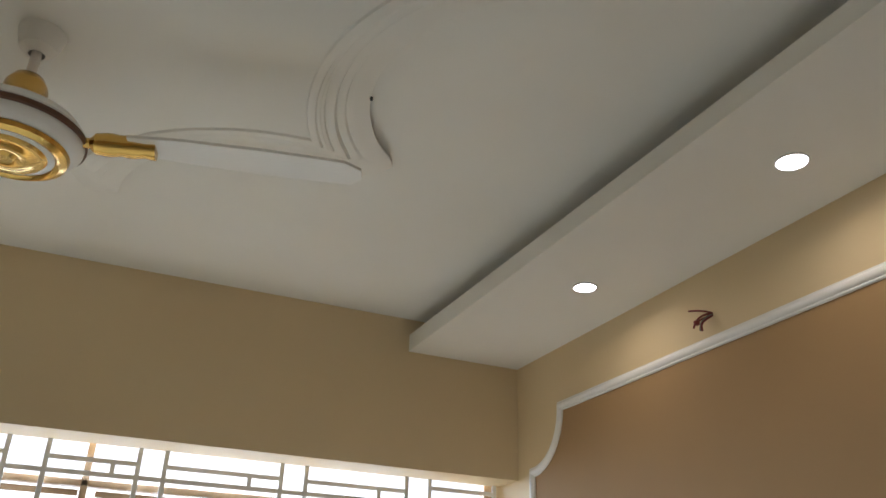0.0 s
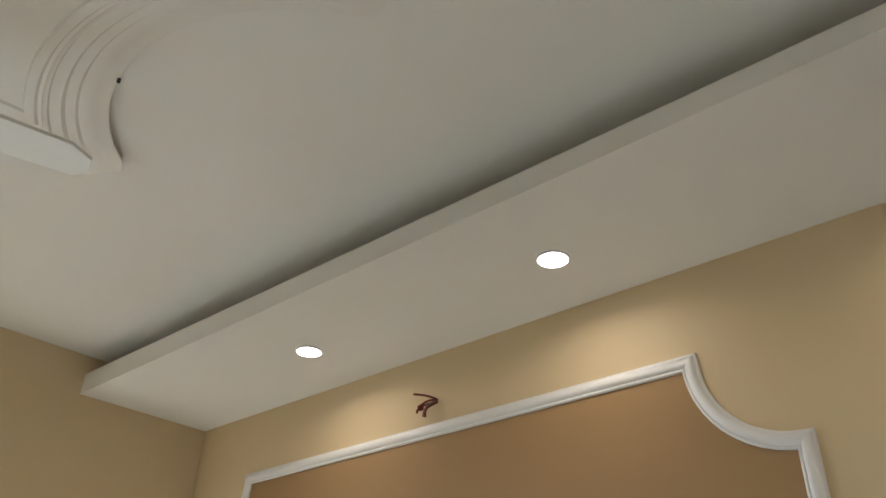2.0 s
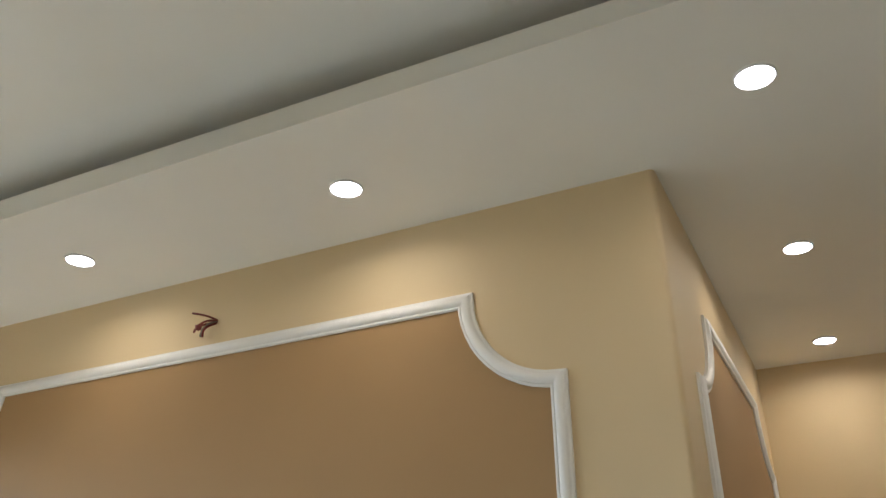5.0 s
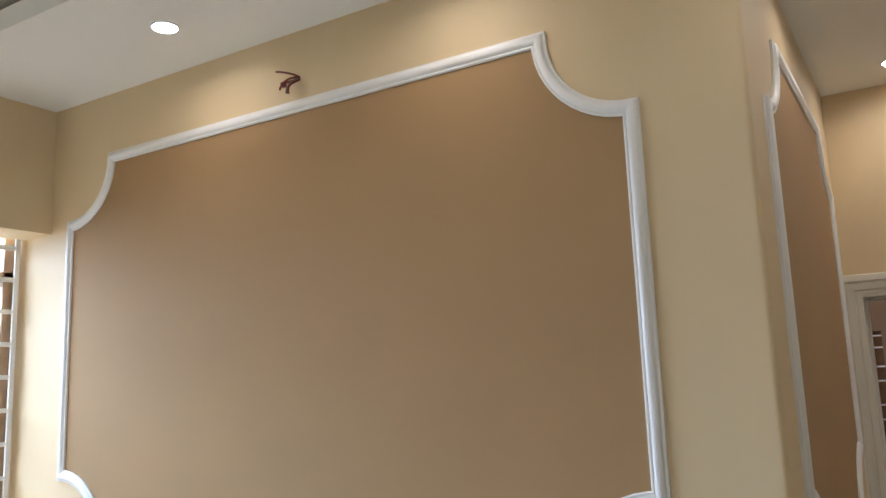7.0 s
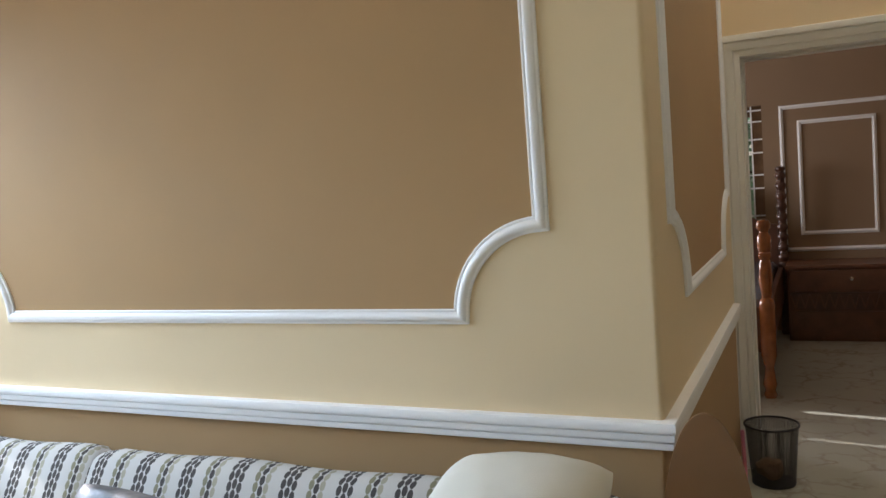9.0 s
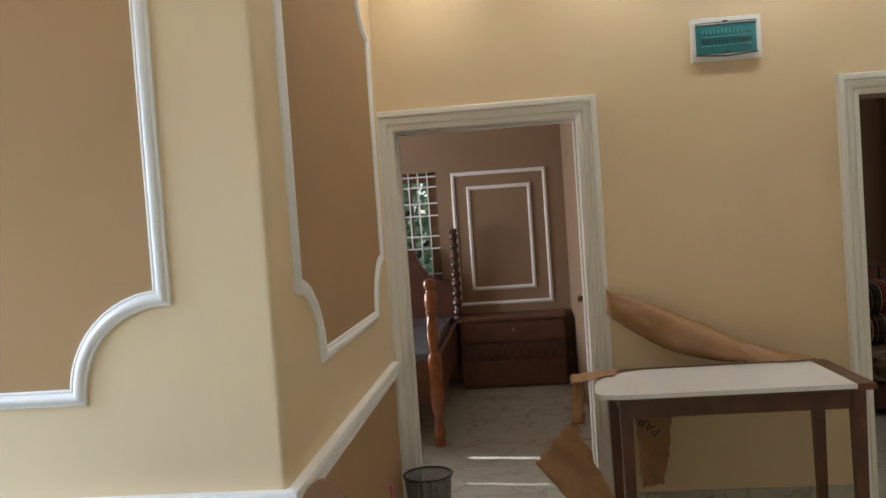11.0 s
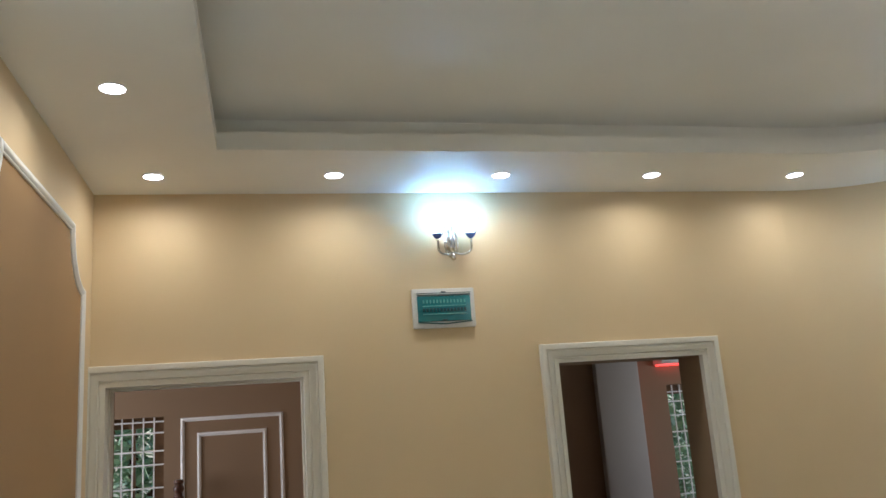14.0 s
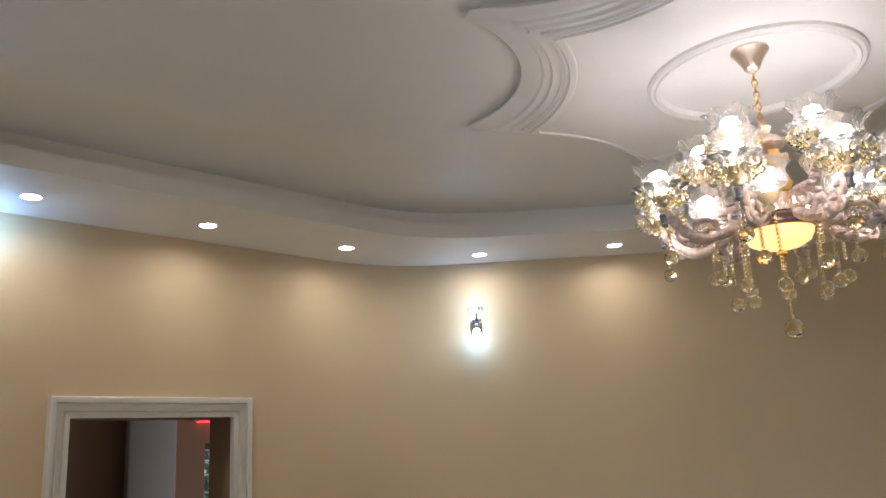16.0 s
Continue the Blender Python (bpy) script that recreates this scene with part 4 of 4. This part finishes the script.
sofa = thing("sofa", "long white sofa with columns of dark oval leaves", "sofa", at=(0, 0, 0))
back = [(2.40, 0.30), (2.43, 0.45), (2.49, 0.57), (2.53, 0.638), (2.555, 0.668), (2.59, 0.68), (2.63, 0.678), (2.665, 0.66), (2.68, 0.60), (2.68, 0.30)]
for x0, x1 in ((-2.05, -1.16), (-1.155, 0.80)):
    part("back_cushion", roll_along_x(back, x0, x1), FABRIC, sofa, "leaf-patterned back cushion", smooth=True)
seat = [(1.85, 0.30), (1.83, 0.37), (1.86, 0.43), (1.92, 0.45), (2.30, 0.46), (2.36, 0.44), (2.36, 0.30)]
for x0, x1 in ((-2.05, -1.11), (-1.10, -0.16), (-0.15, 0.80)):
    part("seat_cushion", roll_along_x(seat, x0, x1), FABRIC, sofa, "leaf-patterned seat cushion", smooth=True)
part("base", box(-2.05, 0.80, 1.86, 2.68, 0.08, 0.298, 0.02), LINEN, sofa, smooth=True)
for x in (-1.98, 0.72):
    for y in (1.93, 2.60):
        part("leg", box(x - 0.025, x + 0.025, y - 0.025, y + 0.025, 0, 0.08), DARKWOOD, sofa)


def pillow(name, mat, w, h, d, m, label, seed, dome=0):
    rnd = random.Random(seed)
    bm = bmesh.new()
    n = 22
    grid = {}
    for side in (1, -1):
        for i in range(n + 1):
            for j in range(n + 1):
                u, v = 2 * i / n - 1, 2 * j / n - 1
                if side == -1 and (abs(u) == 1 or abs(v) == 1):
                    grid[side, i, j] = grid[1, i, j]
                    continue
                pinch = 1 - 0.09 * (1 - abs(u) ** 2) * abs(v) ** 6
                pinch2 = 1 - 0.09 * (1 - abs(v) ** 2) * abs(u) ** 6
                t = ((1 - u ** 2) * (1 - v ** 2)) ** 0.5
                wr = 0.006 * noise.noise(Vector((u * 4 + seed, v * 4, side))) + 0.004 * math.sin(14 * u + 5 * v) * max(0, abs(v) - 0.5)
                soft = 1 - 0.15 * (abs(u) * abs(v)) ** 2
                pinch, pinch2 = (pinch * soft, pinch2 * soft) if not dome else (1 - dome * u * u * abs(v) ** 1.5, 1 - 0.05 * (1 - v * v) - 0.10 * max(0, -v))
                grid[side, i, j] = bm.verts.new((u * w / 2 * pinch2, side * (d / 2 * t + wr * t), v * h / 2 * pinch))
    for side in (1, -1):
        for i in range(n):
            for j in range(n):
                bm.faces.new((grid[side, i, j], grid[side, i + 1, j], grid[side, i + 1, j + 1], grid[side, i, j + 1]))
    ob = part(name, bm, mat, smooth=True)
    ob.matrix_basis = m
    return tagged(ob, label, "cushion")


pillow("white_pillow", CANVAS, 0.49, 0.51, 0.22, pose(0.565, 2.235, 0.728, -68, -2, -2), "plump white cotton pillow leaning on the sofa back", 3)
pillow("grey_cushion", GREY, 0.42, 0.40, 0.15, pose(-0.78, 2.27, 0.495, -24, 6, 4), "dark grey satin cushion on the sofa", 5)
pillow("grey_cushion", GREY, 0.42, 0.40, 0.15, pose(-0.16, 2.27, 0.49, -24, -5, -6), "dark grey satin cushion on the sofa", 8)

# ---------------------------------------------------------------- by the corner: arched board, brush, bin
CARD = material("brown_cardboard", (0.225, 0.118, 0.05), 0.9, spread=0.08, scale=7, fine=200, bump=0.06)
PAPER = material("brown_packing_paper", (0.40, 0.225, 0.105), 0.6, spread=0.14, scale=9, fine=60, bump=0.25)
PINK = material("pink_plastic", (0.52, 0.16, 0.22), 0.35, spread=0.08, bump=0)
bm = bmesh.new()
out = [(-0.122, 0.0)] + [(0.122 * math.sin(radians(a)), 0.50 + 0.40 * math.cos(radians(a))) for a in range(-90, 91, 6)] + [(0.122, 0.0)]
f, r = [bm.verts.new((x, -0.006, z)) for x, z in out], [bm.verts.new((x, 0.006, z)) for x, z in out]
bm.faces.new(f), bm.faces.new(r)
for i in range(len(out)):
    bm.faces.new((f[i], f[(i + 1) % len(out)], r[(i + 1) % len(out)], r[i]))
board = part("arched_board", bm, CARD)
board.matrix_basis = pose(0.968, 2.64, 0.0, -3, 0, 8)
tagged(board, "arched brown cardboard sheet leaning at the wall corner", "cardboard")
bm = tube([(0.02, -0.012, 0.42), (0.035, -0.012, 0.50), (0.03, -0.012, 0.57)], 0.006, 6)
part("slot", bm, BLACK, board, "dark curved slot")
brush = thing("toilet_brush", "pink brush standing in a pink holder by the wall", "brush", at=(0.955, 3.87, 0))
part("holder", lathe([(0, 0.0), (0.05, 0.0), (0.045, 0.06), (0.038, 0.12), (0.036, 0.12), (0.04, 0.02), (0, 0.01)], 24), PINK, brush, smooth=True)
part("handle", tube([(0, 0, 0.05), (-0.008, 0.0, 0.25), (-0.014, 0.0, 0.48)], 0.008, 10), PINK, brush, smooth=True)
part("collar", lathe([(0.012, 0.11), (0.022, 0.13), (0.02, 0.16), (0.01, 0.19)], 14), BLACK, brush, smooth=True)

bin_ob = thing("waste_bin", "black wire-mesh waste bin with crumpled paper inside", "waste bin", at=(1.005, 4.595, 0))
bin_ob.scale = (0.95, 0.95, 0.84)
part("rim", lathe([(0.128, 0.335), (0.134, 0.338), (0.134, 0.346), (0.128, 0.349), (0.123, 0.344)], 40), BLACK, bin_ob, smooth=True)
part("bottom", lathe([(0, 0.0), (0.104, 0.0), (0.106, 0.012), (0.10, 0.014), (0, 0.012)], 40), BLACK, bin_ob, smooth=True)
bm = bmesh.new()
for i in range(96):
    a = 2 * math.pi * i / 96
    c, s = math.cos(a), math.sin(a)
    p0, p1 = Vector((0.104 * c, 0.104 * s, 0.01)), Vector((0.127 * c, 0.127 * s, 0.338))
    w = Vector((-s, c, 0)) * 0.0012
    bm.faces.new([bm.verts.new(q) for q in (p0 - w, p0 + w, p1 + w, p1 - w)])
for j in range(58):
    z = 0.012 + 0.0056 * j
    r = 0.104 + 0.023 * z / 0.335
    lathe([(r, z - 0.0011), (r, z + 0.0011)], 32, bm)
part("mesh_wall", bm, BLACK, bin_ob, "fine black wire mesh")
bm = bmesh.new()
bmesh.ops.create_icosphere(bm, subdivisions=3, radius=0.07)
for v in bm.verts:
    v.co *= 1 + 0.35 * noise.noise(v.co * 22)
    v.co.z = v.co.z * 0.8 + 0.085
part("paper_ball", bm, PAPER, bin_ob, "crumpled brown paper").matrix_basis = Matrix.Translation((-0.01, 0, 0.0))

# ---------------------------------------------------------------- side table with packing paper
tb = thing("side_table", "dark red-brown wooden table against the cream wall", "table", at=(0, 0, 0))
part("tabletop", box(1.90, 3.02, 4.12, 4.70, 0.725, 0.755, 0.006), WOOD, tb)
for a in ((1.955, 2.965, 4.155, 4.18), (1.955, 2.965, 4.63, 4.655), (1.955, 1.98, 4.18, 4.63), (2.94, 2.965, 4.18, 4.63)):
    part("apron", box(*a, 0.64, 0.725), WOOD, tb)
for x in (1.965, 2.955):
    for y in (4.17, 4.645):
        bm = box(x - 0.028, x + 0.028, y - 0.028, y + 0.028, 0, 0.725)
        for v in bm.verts:
            if v.co.z < 0.1:
                v.co.x, v.co.y = x + (v.co.x - x) * 0.72, y + (v.co.y - y) * 0.72
        part("leg", bm, WOOD, tb)
bm = bmesh.new()
out = [(1.83 + 0.32 * (1 - math.cos(radians(a))), 4.08 + 0.46 * math.sin(radians(a)) ** 0.8) for a in range(6, 91, 6)]
out = [(1.845, 4.05), (1.83, 4.085)] + out + [(2.9, 4.56), (2.9, 4.02), (1.92, 4.02)]
f, r = [bm.verts.new((x, y, 0.757)) for x, y in out], [bm.verts.new((x, y, 0.777)) for x, y in out]
bm.faces.new(f), bm.faces.new(r)
for i in range(len(out)):
    bm.faces.new((f[i], f[(i + 1) % len(out)], r[(i + 1) % len(out)], r[i]))
tagged(part("white_board", bm, PLASTIC), "white board with a rounded end lying on the table", "board")


def crumpled(name, corners, nu, nv, depth, seed, label, mat=PAPER, cat="packing paper"):
    """A creased sheet over four corners, bowed and wrinkled."""
    a, b, c, d = (Vector(p) for p in corners)
    nrm = (b - a).cross(d - a).normalized()
    bm = bmesh.new()
    rows = []
    for i in range(nu + 1):
        row = []
        for j in range(nv + 1):
            u, v = i / nu, j / nv
            p = (a * (1 - u) + b * u) * (1 - v) + (d * (1 - u) + c * u) * v
            k = noise.noise(Vector((u * 3 + seed, v * 3, 0))) + 0.5 * abs(noise.noise(Vector((u * 8, v * 8 + seed, 1))))
            edge = 0.018 * noise.noise(Vector((u * 9 + seed, v * 9, 4)))
            row.append(bm.verts.new(p + nrm * (depth * k + depth * 0.9 * math.sin(math.pi * u)) + (b - a).normalized() * edge + (d - a).normalized() * edge))
        rows.append(row)
    for i in range(nu):
        for j in range(nv):
            bm.faces.new((rows[i][j], rows[i + 1][j], rows[i + 1][j + 1], rows[i][j + 1]))
    ob = part(name, bm, mat, smooth=True)
    ob.modifiers.new("thickness", "SOLIDIFY").thickness = 0.003
    return tagged(ob, label, cat)


bag = thing("packing_paper", "crumpled brown packing paper hanging from the table to the floor", "packing paper")
for cs, nu, nv, dp, sd in ((((1.55, 4.36, 0.40), (1.745, 4.40, 0.585), (1.985, 4.34, 0.045), (1.865, 4.28, 0.006)), 14, 26, 0.022, 1),
                           (((1.735, 4.40, 0.56), (1.80, 4.40, 0.56), (1.80, 4.42, 0.76), (1.755, 4.42, 0.755)), 6, 10, 0.012, 5),
                           (((1.745, 4.36, 0.762), (1.755, 4.46, 0.788), (1.98, 4.50, 0.792), (1.95, 4.40, 0.790)), 6, 12, 0.008, 9)):
    ob = crumpled("paper_sheet", cs, nu, nv, dp, sd, "")
    del ob["category"]
    ob.parent = bag
hang = crumpled("hanging_paper", ((2.07, 4.70, 0.70), (2.30, 4.70, 0.70), (2.20, 4.69, 0.16), (2.09, 4.69, 0.14)), 10, 18, 0.014, 13, "brown packing paper with dark printing hanging behind the table")
font = bpy.data.curves.new("print", "FONT")
font.body, font.size, font.extrude = "PAP", 0.066, 0.0006
tx = new("print", font)
bpy.context.view_layer.update()
mesh = bpy.data.meshes.new_from_object(tx.evaluated_get(bpy.context.evaluated_depsgraph_get()))
bpy.data.objects.remove(tx)
mesh.materials.append(BLACK)
pr = new("print", mesh)
pr.parent, pr.matrix_basis = hang, pose(2.19, 4.645, 0.445, 90, 222, 0)
pr["label"] = "dark printed letters"
SHINY = material("glossy_brown_wrap", (0.34, 0.185, 0.075), 0.25, spread=0.14, scale=9, fine=40, bump=0.12, coat=0.4)
bm = bmesh.new()
rows = []
for i in range(33):
    q = i / 32
    x, y = 1.967 + 0.95 * q, 4.715 - 0.10 * q
    mid, half = 1.11 - 0.41 * q ** 0.78, (0.062 + 0.045 * min(1, q * 3)) * (1 - 0.35 * q)
    row = []
    for k in range(15):
        a = radians(-100 + 200 * k / 14)
        w = 0.010 * noise.noise(Vector((q * 9, k * 0.35, 2))) + 0.006 * noise.noise(Vector((q * 25, k * 0.9, 5)))
        row.append(bm.verts.new((x, y - 0.10 * min(1, 0.15 + q * 2.5) * max(0, math.cos(a)) - w, max(0.789, mid + half * math.sin(a) * (1 + 0.12 * math.sin(q * 7)) + w))))
    rows.append(row)
for a, b in zip(rows, rows[1:]):
    for k in range(14):
        bm.faces.new((a[k], a[k + 1], b[k + 1], b[k]))
roll = part("paper_roll", bm, SHINY, smooth=True)
roll.modifiers.new("thickness", "SOLIDIFY").thickness = 0.003
tagged(roll, "shiny folded brown wrapping paper lying on the table", "packing paper")
crumpled("paper_scrap", ((2.36, 4.50, 0.01), (2.44, 4.50, 0.01), (2.41, 4.56, 0.13), (2.38, 4.56, 0.13)), 6, 8, 0.012, 21, "scrap of brown paper standing on the floor")

# ---------------------------------------------------------------- bedroom
FRAMEBEAD = [(u * 0.75, o * 0.8) for u, o in BEAD]


def on_back(u, v, o):
    return (u, 8.35 - o, v)


for x0, x1, z0, z1, lb in ((0.96, 1.84, 0.735, 1.997, "large"), (1.104, 1.687, 0.88, 1.857, "smaller")):
    tagged(part("frame_moulding", sweep([(x1, z1), (x1, z0), (x0, z0), (x0, z1)], FRAMEBEAD, on_back, True), GLOSS, smooth=True), lb + " white rectangular moulding on the mocha bedroom wall", "moulding")
bed = thing("four_post_bed", "carved wooden bed with turned posts and a plastic-wrapped mattress", "bed")


def post(x, y, top, name, mat, beads):
    prof = [(0, 0.0), (0.035, 0.0), (0.042, 0.02), (0.032, 0.05), (0.044, 0.09), (0.036, 0.13), (0.028, 0.20), (0.045, 0.26), (0.05, 0.28), (0.05, 0.62), (0.044, 0.64)]
    z = 0.64
    if beads:
        while z < top - 0.06:
            prof += [(0.032, z + 0.01), (0.046, z + 0.035), (0.046, z + 0.055), (0.032, z + 0.08), (0.036, z + 0.085)]
            z += 0.09
        prof += [(0.044, top - 0.03), (0.04, top - 0.005), (0, top)]
    else:
        prof += [(0.030, 0.66), (0.036, 0.70), (0.045, 0.78), (0.038, 0.88), (0.030, 0.91), (0.042, 0.93), (0.042, 0.95), (0.034, 0.96), (0.044, 0.985), (0.044, 1.06), (0.030, 1.08), (0.028, 1.09), (0.044, 1.115), (0.046, 1.14), (0.034, 1.165), (0, top)]
    return part(name, lathe(prof, 20, at=(x, y, 0)), mat, bed, "turned wooden post", smooth=True)


post(0.915, 6.10, 1.175, "foot_post", ORANGE, False)
post(-0.90, 6.10, 1.175, "foot_post", ORANGE, False)
post(0.94, 8.20, 1.485, "head_post", DARKWOOD, True)
post(-0.90, 8.20, 1.485, "head_post", DARKWOOD, True)
part("side_rail", box(0.895, 0.935, 6.14, 8.16, 0.30, 0.60, 0.006), WOOD, bed)
part("side_rail", box(-0.92, -0.88, 6.14, 8.16, 0.30, 0.60, 0.006), WOOD, bed)
part("foot_board", box(-0.86, 0.87, 6.08, 6.12, 0.30, 0.60, 0.006), WOOD, bed)
bm = bmesh.new()
edge = [(-0.86, 0.3), (-0.86, 1.02)] + [(-0.80, 1.0), (-0.68, 1.06), (-0.58, 1.18), (-0.53, 1.30), (0.56, 1.30), (0.60, 1.18), (0.68, 1.06), (0.80, 0.99), (0.90, 0.98), (0.90, 0.3)]
f, r = [bm.verts.new((x, 8.18, z)) for x, z in edge], [bm.verts.new((x, 8.22, z)) for x, z in edge]
bm.faces.new(f), bm.faces.new(r)
for i in range(len(edge)):
    bm.faces.new((f[i], f[(i + 1) % len(edge)], r[(i + 1) % len(edge)], r[i]))
part("headboard", bm, DARKWOOD, bed, "shaped brown headboard")
PLASTICWRAP = material("dark_plastic_wrap", (0.15, 0.165, 0.20), 0.18, spread=0.5, scale=14, fine=45, bump=0.5)
bm = box(-0.87, 0.885, 6.13, 8.17, 0.45, 0.655, 0.04)
mat_ob = part("mattress", bm, PLASTICWRAP, bed, "mattress in dark shiny plastic wrap", smooth=True)
cloth = pillow("folded_cloth", CANVAS, 0.26, 0.2, 0.06, pose(0.42, 7.7, 0.685, 90, 0, 30), "small white folded cloth on the mattress", 12)

chest = thing("storage_chest", "dark wooden chest with a carved zigzag band under the mouldings", "chest")
part("body", box(0.975, 1.928, 7.90, 8.33, 0.0, 0.615, 0.004), WOOD, chest)
part("lid", box(0.965, 1.938, 7.875, 8.34, 0.617, 0.645, 0.006), WOOD, chest)
part("drawer_front", box(0.99, 1.913, 7.885, 7.90, 0.425, 0.60, 0.004), WOOD, chest)
part("drawer_front", box(0.99, 1.913, 7.885, 7.90, 0.03, 0.255, 0.004), WOOD, chest)
part("band", box(0.99, 1.913, 7.888, 7.90, 0.268, 0.412), DARKWOOD, chest)
for k in range(12):
    x = 1.03 + 0.075 * k
    for s in (-1, 1):
        bm = box(-0.006, 0.006, -0.006, 0.0, -0.062, 0.062)
        ob = part("carving", bm, WOOD, chest)
        ob.matrix_basis = pose(x + s * 0.018, 7.888, 0.34, 0, s * 17, 0)
part("knob", lathe([(0, 0.0), (0.008, 0.0), (0.01, 0.012), (0.016, 0.02), (0, 0.028)], 14), CHROME, chest, "small metal knob", smooth=True).matrix_basis = pose(1.46, 7.885, 0.53, 90, 0, 0)
# Brown darkened in the colour itself, as shade against the bedroom side lamp.
DIMDOOR = material("shade_darkened_door_paint", (0.10, 0.062, 0.038), 0.6, spread=0.08, scale=3)
leaf = thing("bedroom_door", "brown painted bedroom door standing open", "door", at=(2.008, 5.06, 0))
part("door_panel", box(-0.03, 0.008, 0.0, 0.86, 0.01, 2.03, 0.003), DIMDOOR, leaf)
part("door_handle", lathe([(0, 0), (0.024, 0), (0.024, 0.006), (0.01, 0.01), (0.01, 0.04), (0.026, 0.05), (0.026, 0.066), (0, 0.074)], 18), CHROME, leaf, "round metal knob", smooth=True).matrix_basis = pose(-0.03, 0.79, 1.0, 0, -90, 0)

# ---------------------------------------------------------------- other bedroom
RED = material("red_led_strip", (0.5, 0.05, 0.05), 0.5, bump=0, emit=((1.0, 0.06, 0.04), 1.6))
pn = thing("wall_fin", "tall pale grey wall panel with a red light strip behind it", "wall panel")
FIN = material("matt_grey_board", (0.43, 0.415, 0.38), 0.6, spread=0.04, scale=2)
part("panel_board", box(4.945, 5.415, 8.17, 8.27, 0.915, 2.845, 0.03), FIN, pn, smooth=True)
part("spacer", box(5.01, 5.345, 8.27, 8.352, 1.0, 2.84), MOCHA, pn)
part("light_strip", box(5.347, 5.357, 8.30, 8.34, 1.0, 2.8), RED, pn, "red light strip")
wb = thing("wall_box", "white wall box with a red light strip under it", "wall box")
part("box_body", box(5.67, 5.985, 8.15, 8.352, 2.245, 2.60, 0.01), PLASTIC, wb)
part("light_strip", box(5.69, 5.965, 8.29, 8.34, 2.230, 2.243), RED, wb, "red light strip")
bed2 = thing("double_bed", "bed with a dark panelled headboard and a brown patterned mattress", "bed")
for k in range(4):
    x = 4.30 + 0.52 * k
    part("headboard_panel", box(x, x + 0.507, 8.24, 8.30, 0.15, 0.865, 0.006), WOOD, bed2)
part("headboard_top", box(4.28, 6.40, 8.22, 8.32, 0.868, 0.89, 0.004), WOOD, bed2)
part("base", box(3.95, 6.35, 6.35, 8.22, 0.05, 0.22, 0.01), DARKWOOD, bed2)
BROCADE = material("brown_brocade", (0.30, 0.21, 0.13), 0.6, spread=0.1, scale=7, fine=90, bump=0.1, second=(0.10, 0.065, 0.04), amount=0.1)
part("mattress", box(3.98, 6.32, 6.38, 8.21, 0.222, 0.40, 0.05), BROCADE, bed2, "brown brocade mattress", smooth=True)


def tartan():
    m = bpy.data.materials.new("red_green_tartan")
    m.use_nodes = True
    t = m.node_tree
    b = t.nodes["Principled BSDF"]
    uv = t.nodes.new("ShaderNodeUVMap")
    sep = t.nodes.new("ShaderNodeSeparateXYZ")
    t.links.new(uv.outputs["UV"], sep.inputs[0])
    outs = []
    for axis, period in ((0, 0.165), (1, 0.30)):
        r = t.nodes.new("ShaderNodeValToRGB")
        r.color_ramp.interpolation = "CONSTANT"
        el = r.color_ramp.elements
        red, dark, green, line = (0.23, 0.035, 0.035, 1), (0.020, 0.017, 0.020, 1), (0.03, 0.045, 0.026, 1), (0.62, 0.52, 0.26, 1)
        el[0].position, el[0].color = 0.0, red
        el[1].position, el[1].color = 0.36, line
        for p, c in ((0.40, dark), (0.56, (0.4, 0.4, 0.36, 1)), (0.58, dark), (0.68, green), (0.92, line), (0.955, red)):
            el.new(p).color = c
        t.links.new(node_math(t, "FRACT", node_math(t, "MULTIPLY", sep.outputs[axis], 1 / period)), r.inputs["Fac"])
        outs.append(r.outputs["Color"])
    mix = t.nodes.new("ShaderNodeMix")
    mix.data_type, mix.inputs["Factor"].default_value = "RGBA", 0.13
    t.links.new(outs[0], mix.inputs["A"])
    t.links.new(outs[1], mix.inputs["B"])
    t.links.new(mix.outputs["Result"], b.inputs["Base Color"])
    b.inputs["Roughness"].default_value = 0.9
    return m


TARTAN = tartan()
quilt = thing("rolled_quilt", "thick folded red and green tartan quilt on the bed", "quilt")


def lobe(cy, cz, ry, rz, turns=24):
    return [(cy + ry * math.copysign(abs(math.cos(a)) ** 0.75, math.cos(a)), cz + rz * math.copysign(abs(math.sin(a)) ** 0.75, math.sin(a))) for a in [2 * math.pi * i / turns for i in range(turns + 1)]]


part("fold", roll_along_x(lobe(7.10, 0.515, 0.27, 0.13), 4.13, 5.13, 26, 0.012), TARTAN, quilt, "lower tartan fold", smooth=True)
part("fold", roll_along_x(lobe(7.11, 0.735, 0.22, 0.12), 4.17, 4.87, 20, 0.016), TARTAN, quilt, "upper tartan fold", smooth=True)
part("fold", roll_along_x(lobe(7.08, 0.745, 0.24, 0.13), 4.85, 5.14, 10, 0.012), TARTAN, quilt, "rolled tartan end", smooth=True)
curl = [(5.142, 7.08 + (0.03 + 0.19 * i / 40) * math.cos(i * 0.42), 0.64 + (0.02 + 0.18 * i / 40) * math.sin(i * 0.42)) for i in range(41)]
part("rolled_edge", tube(curl, 0.022, 8), TARTAN, quilt, "spiral of rolled layers at the quilt's end", smooth=True)
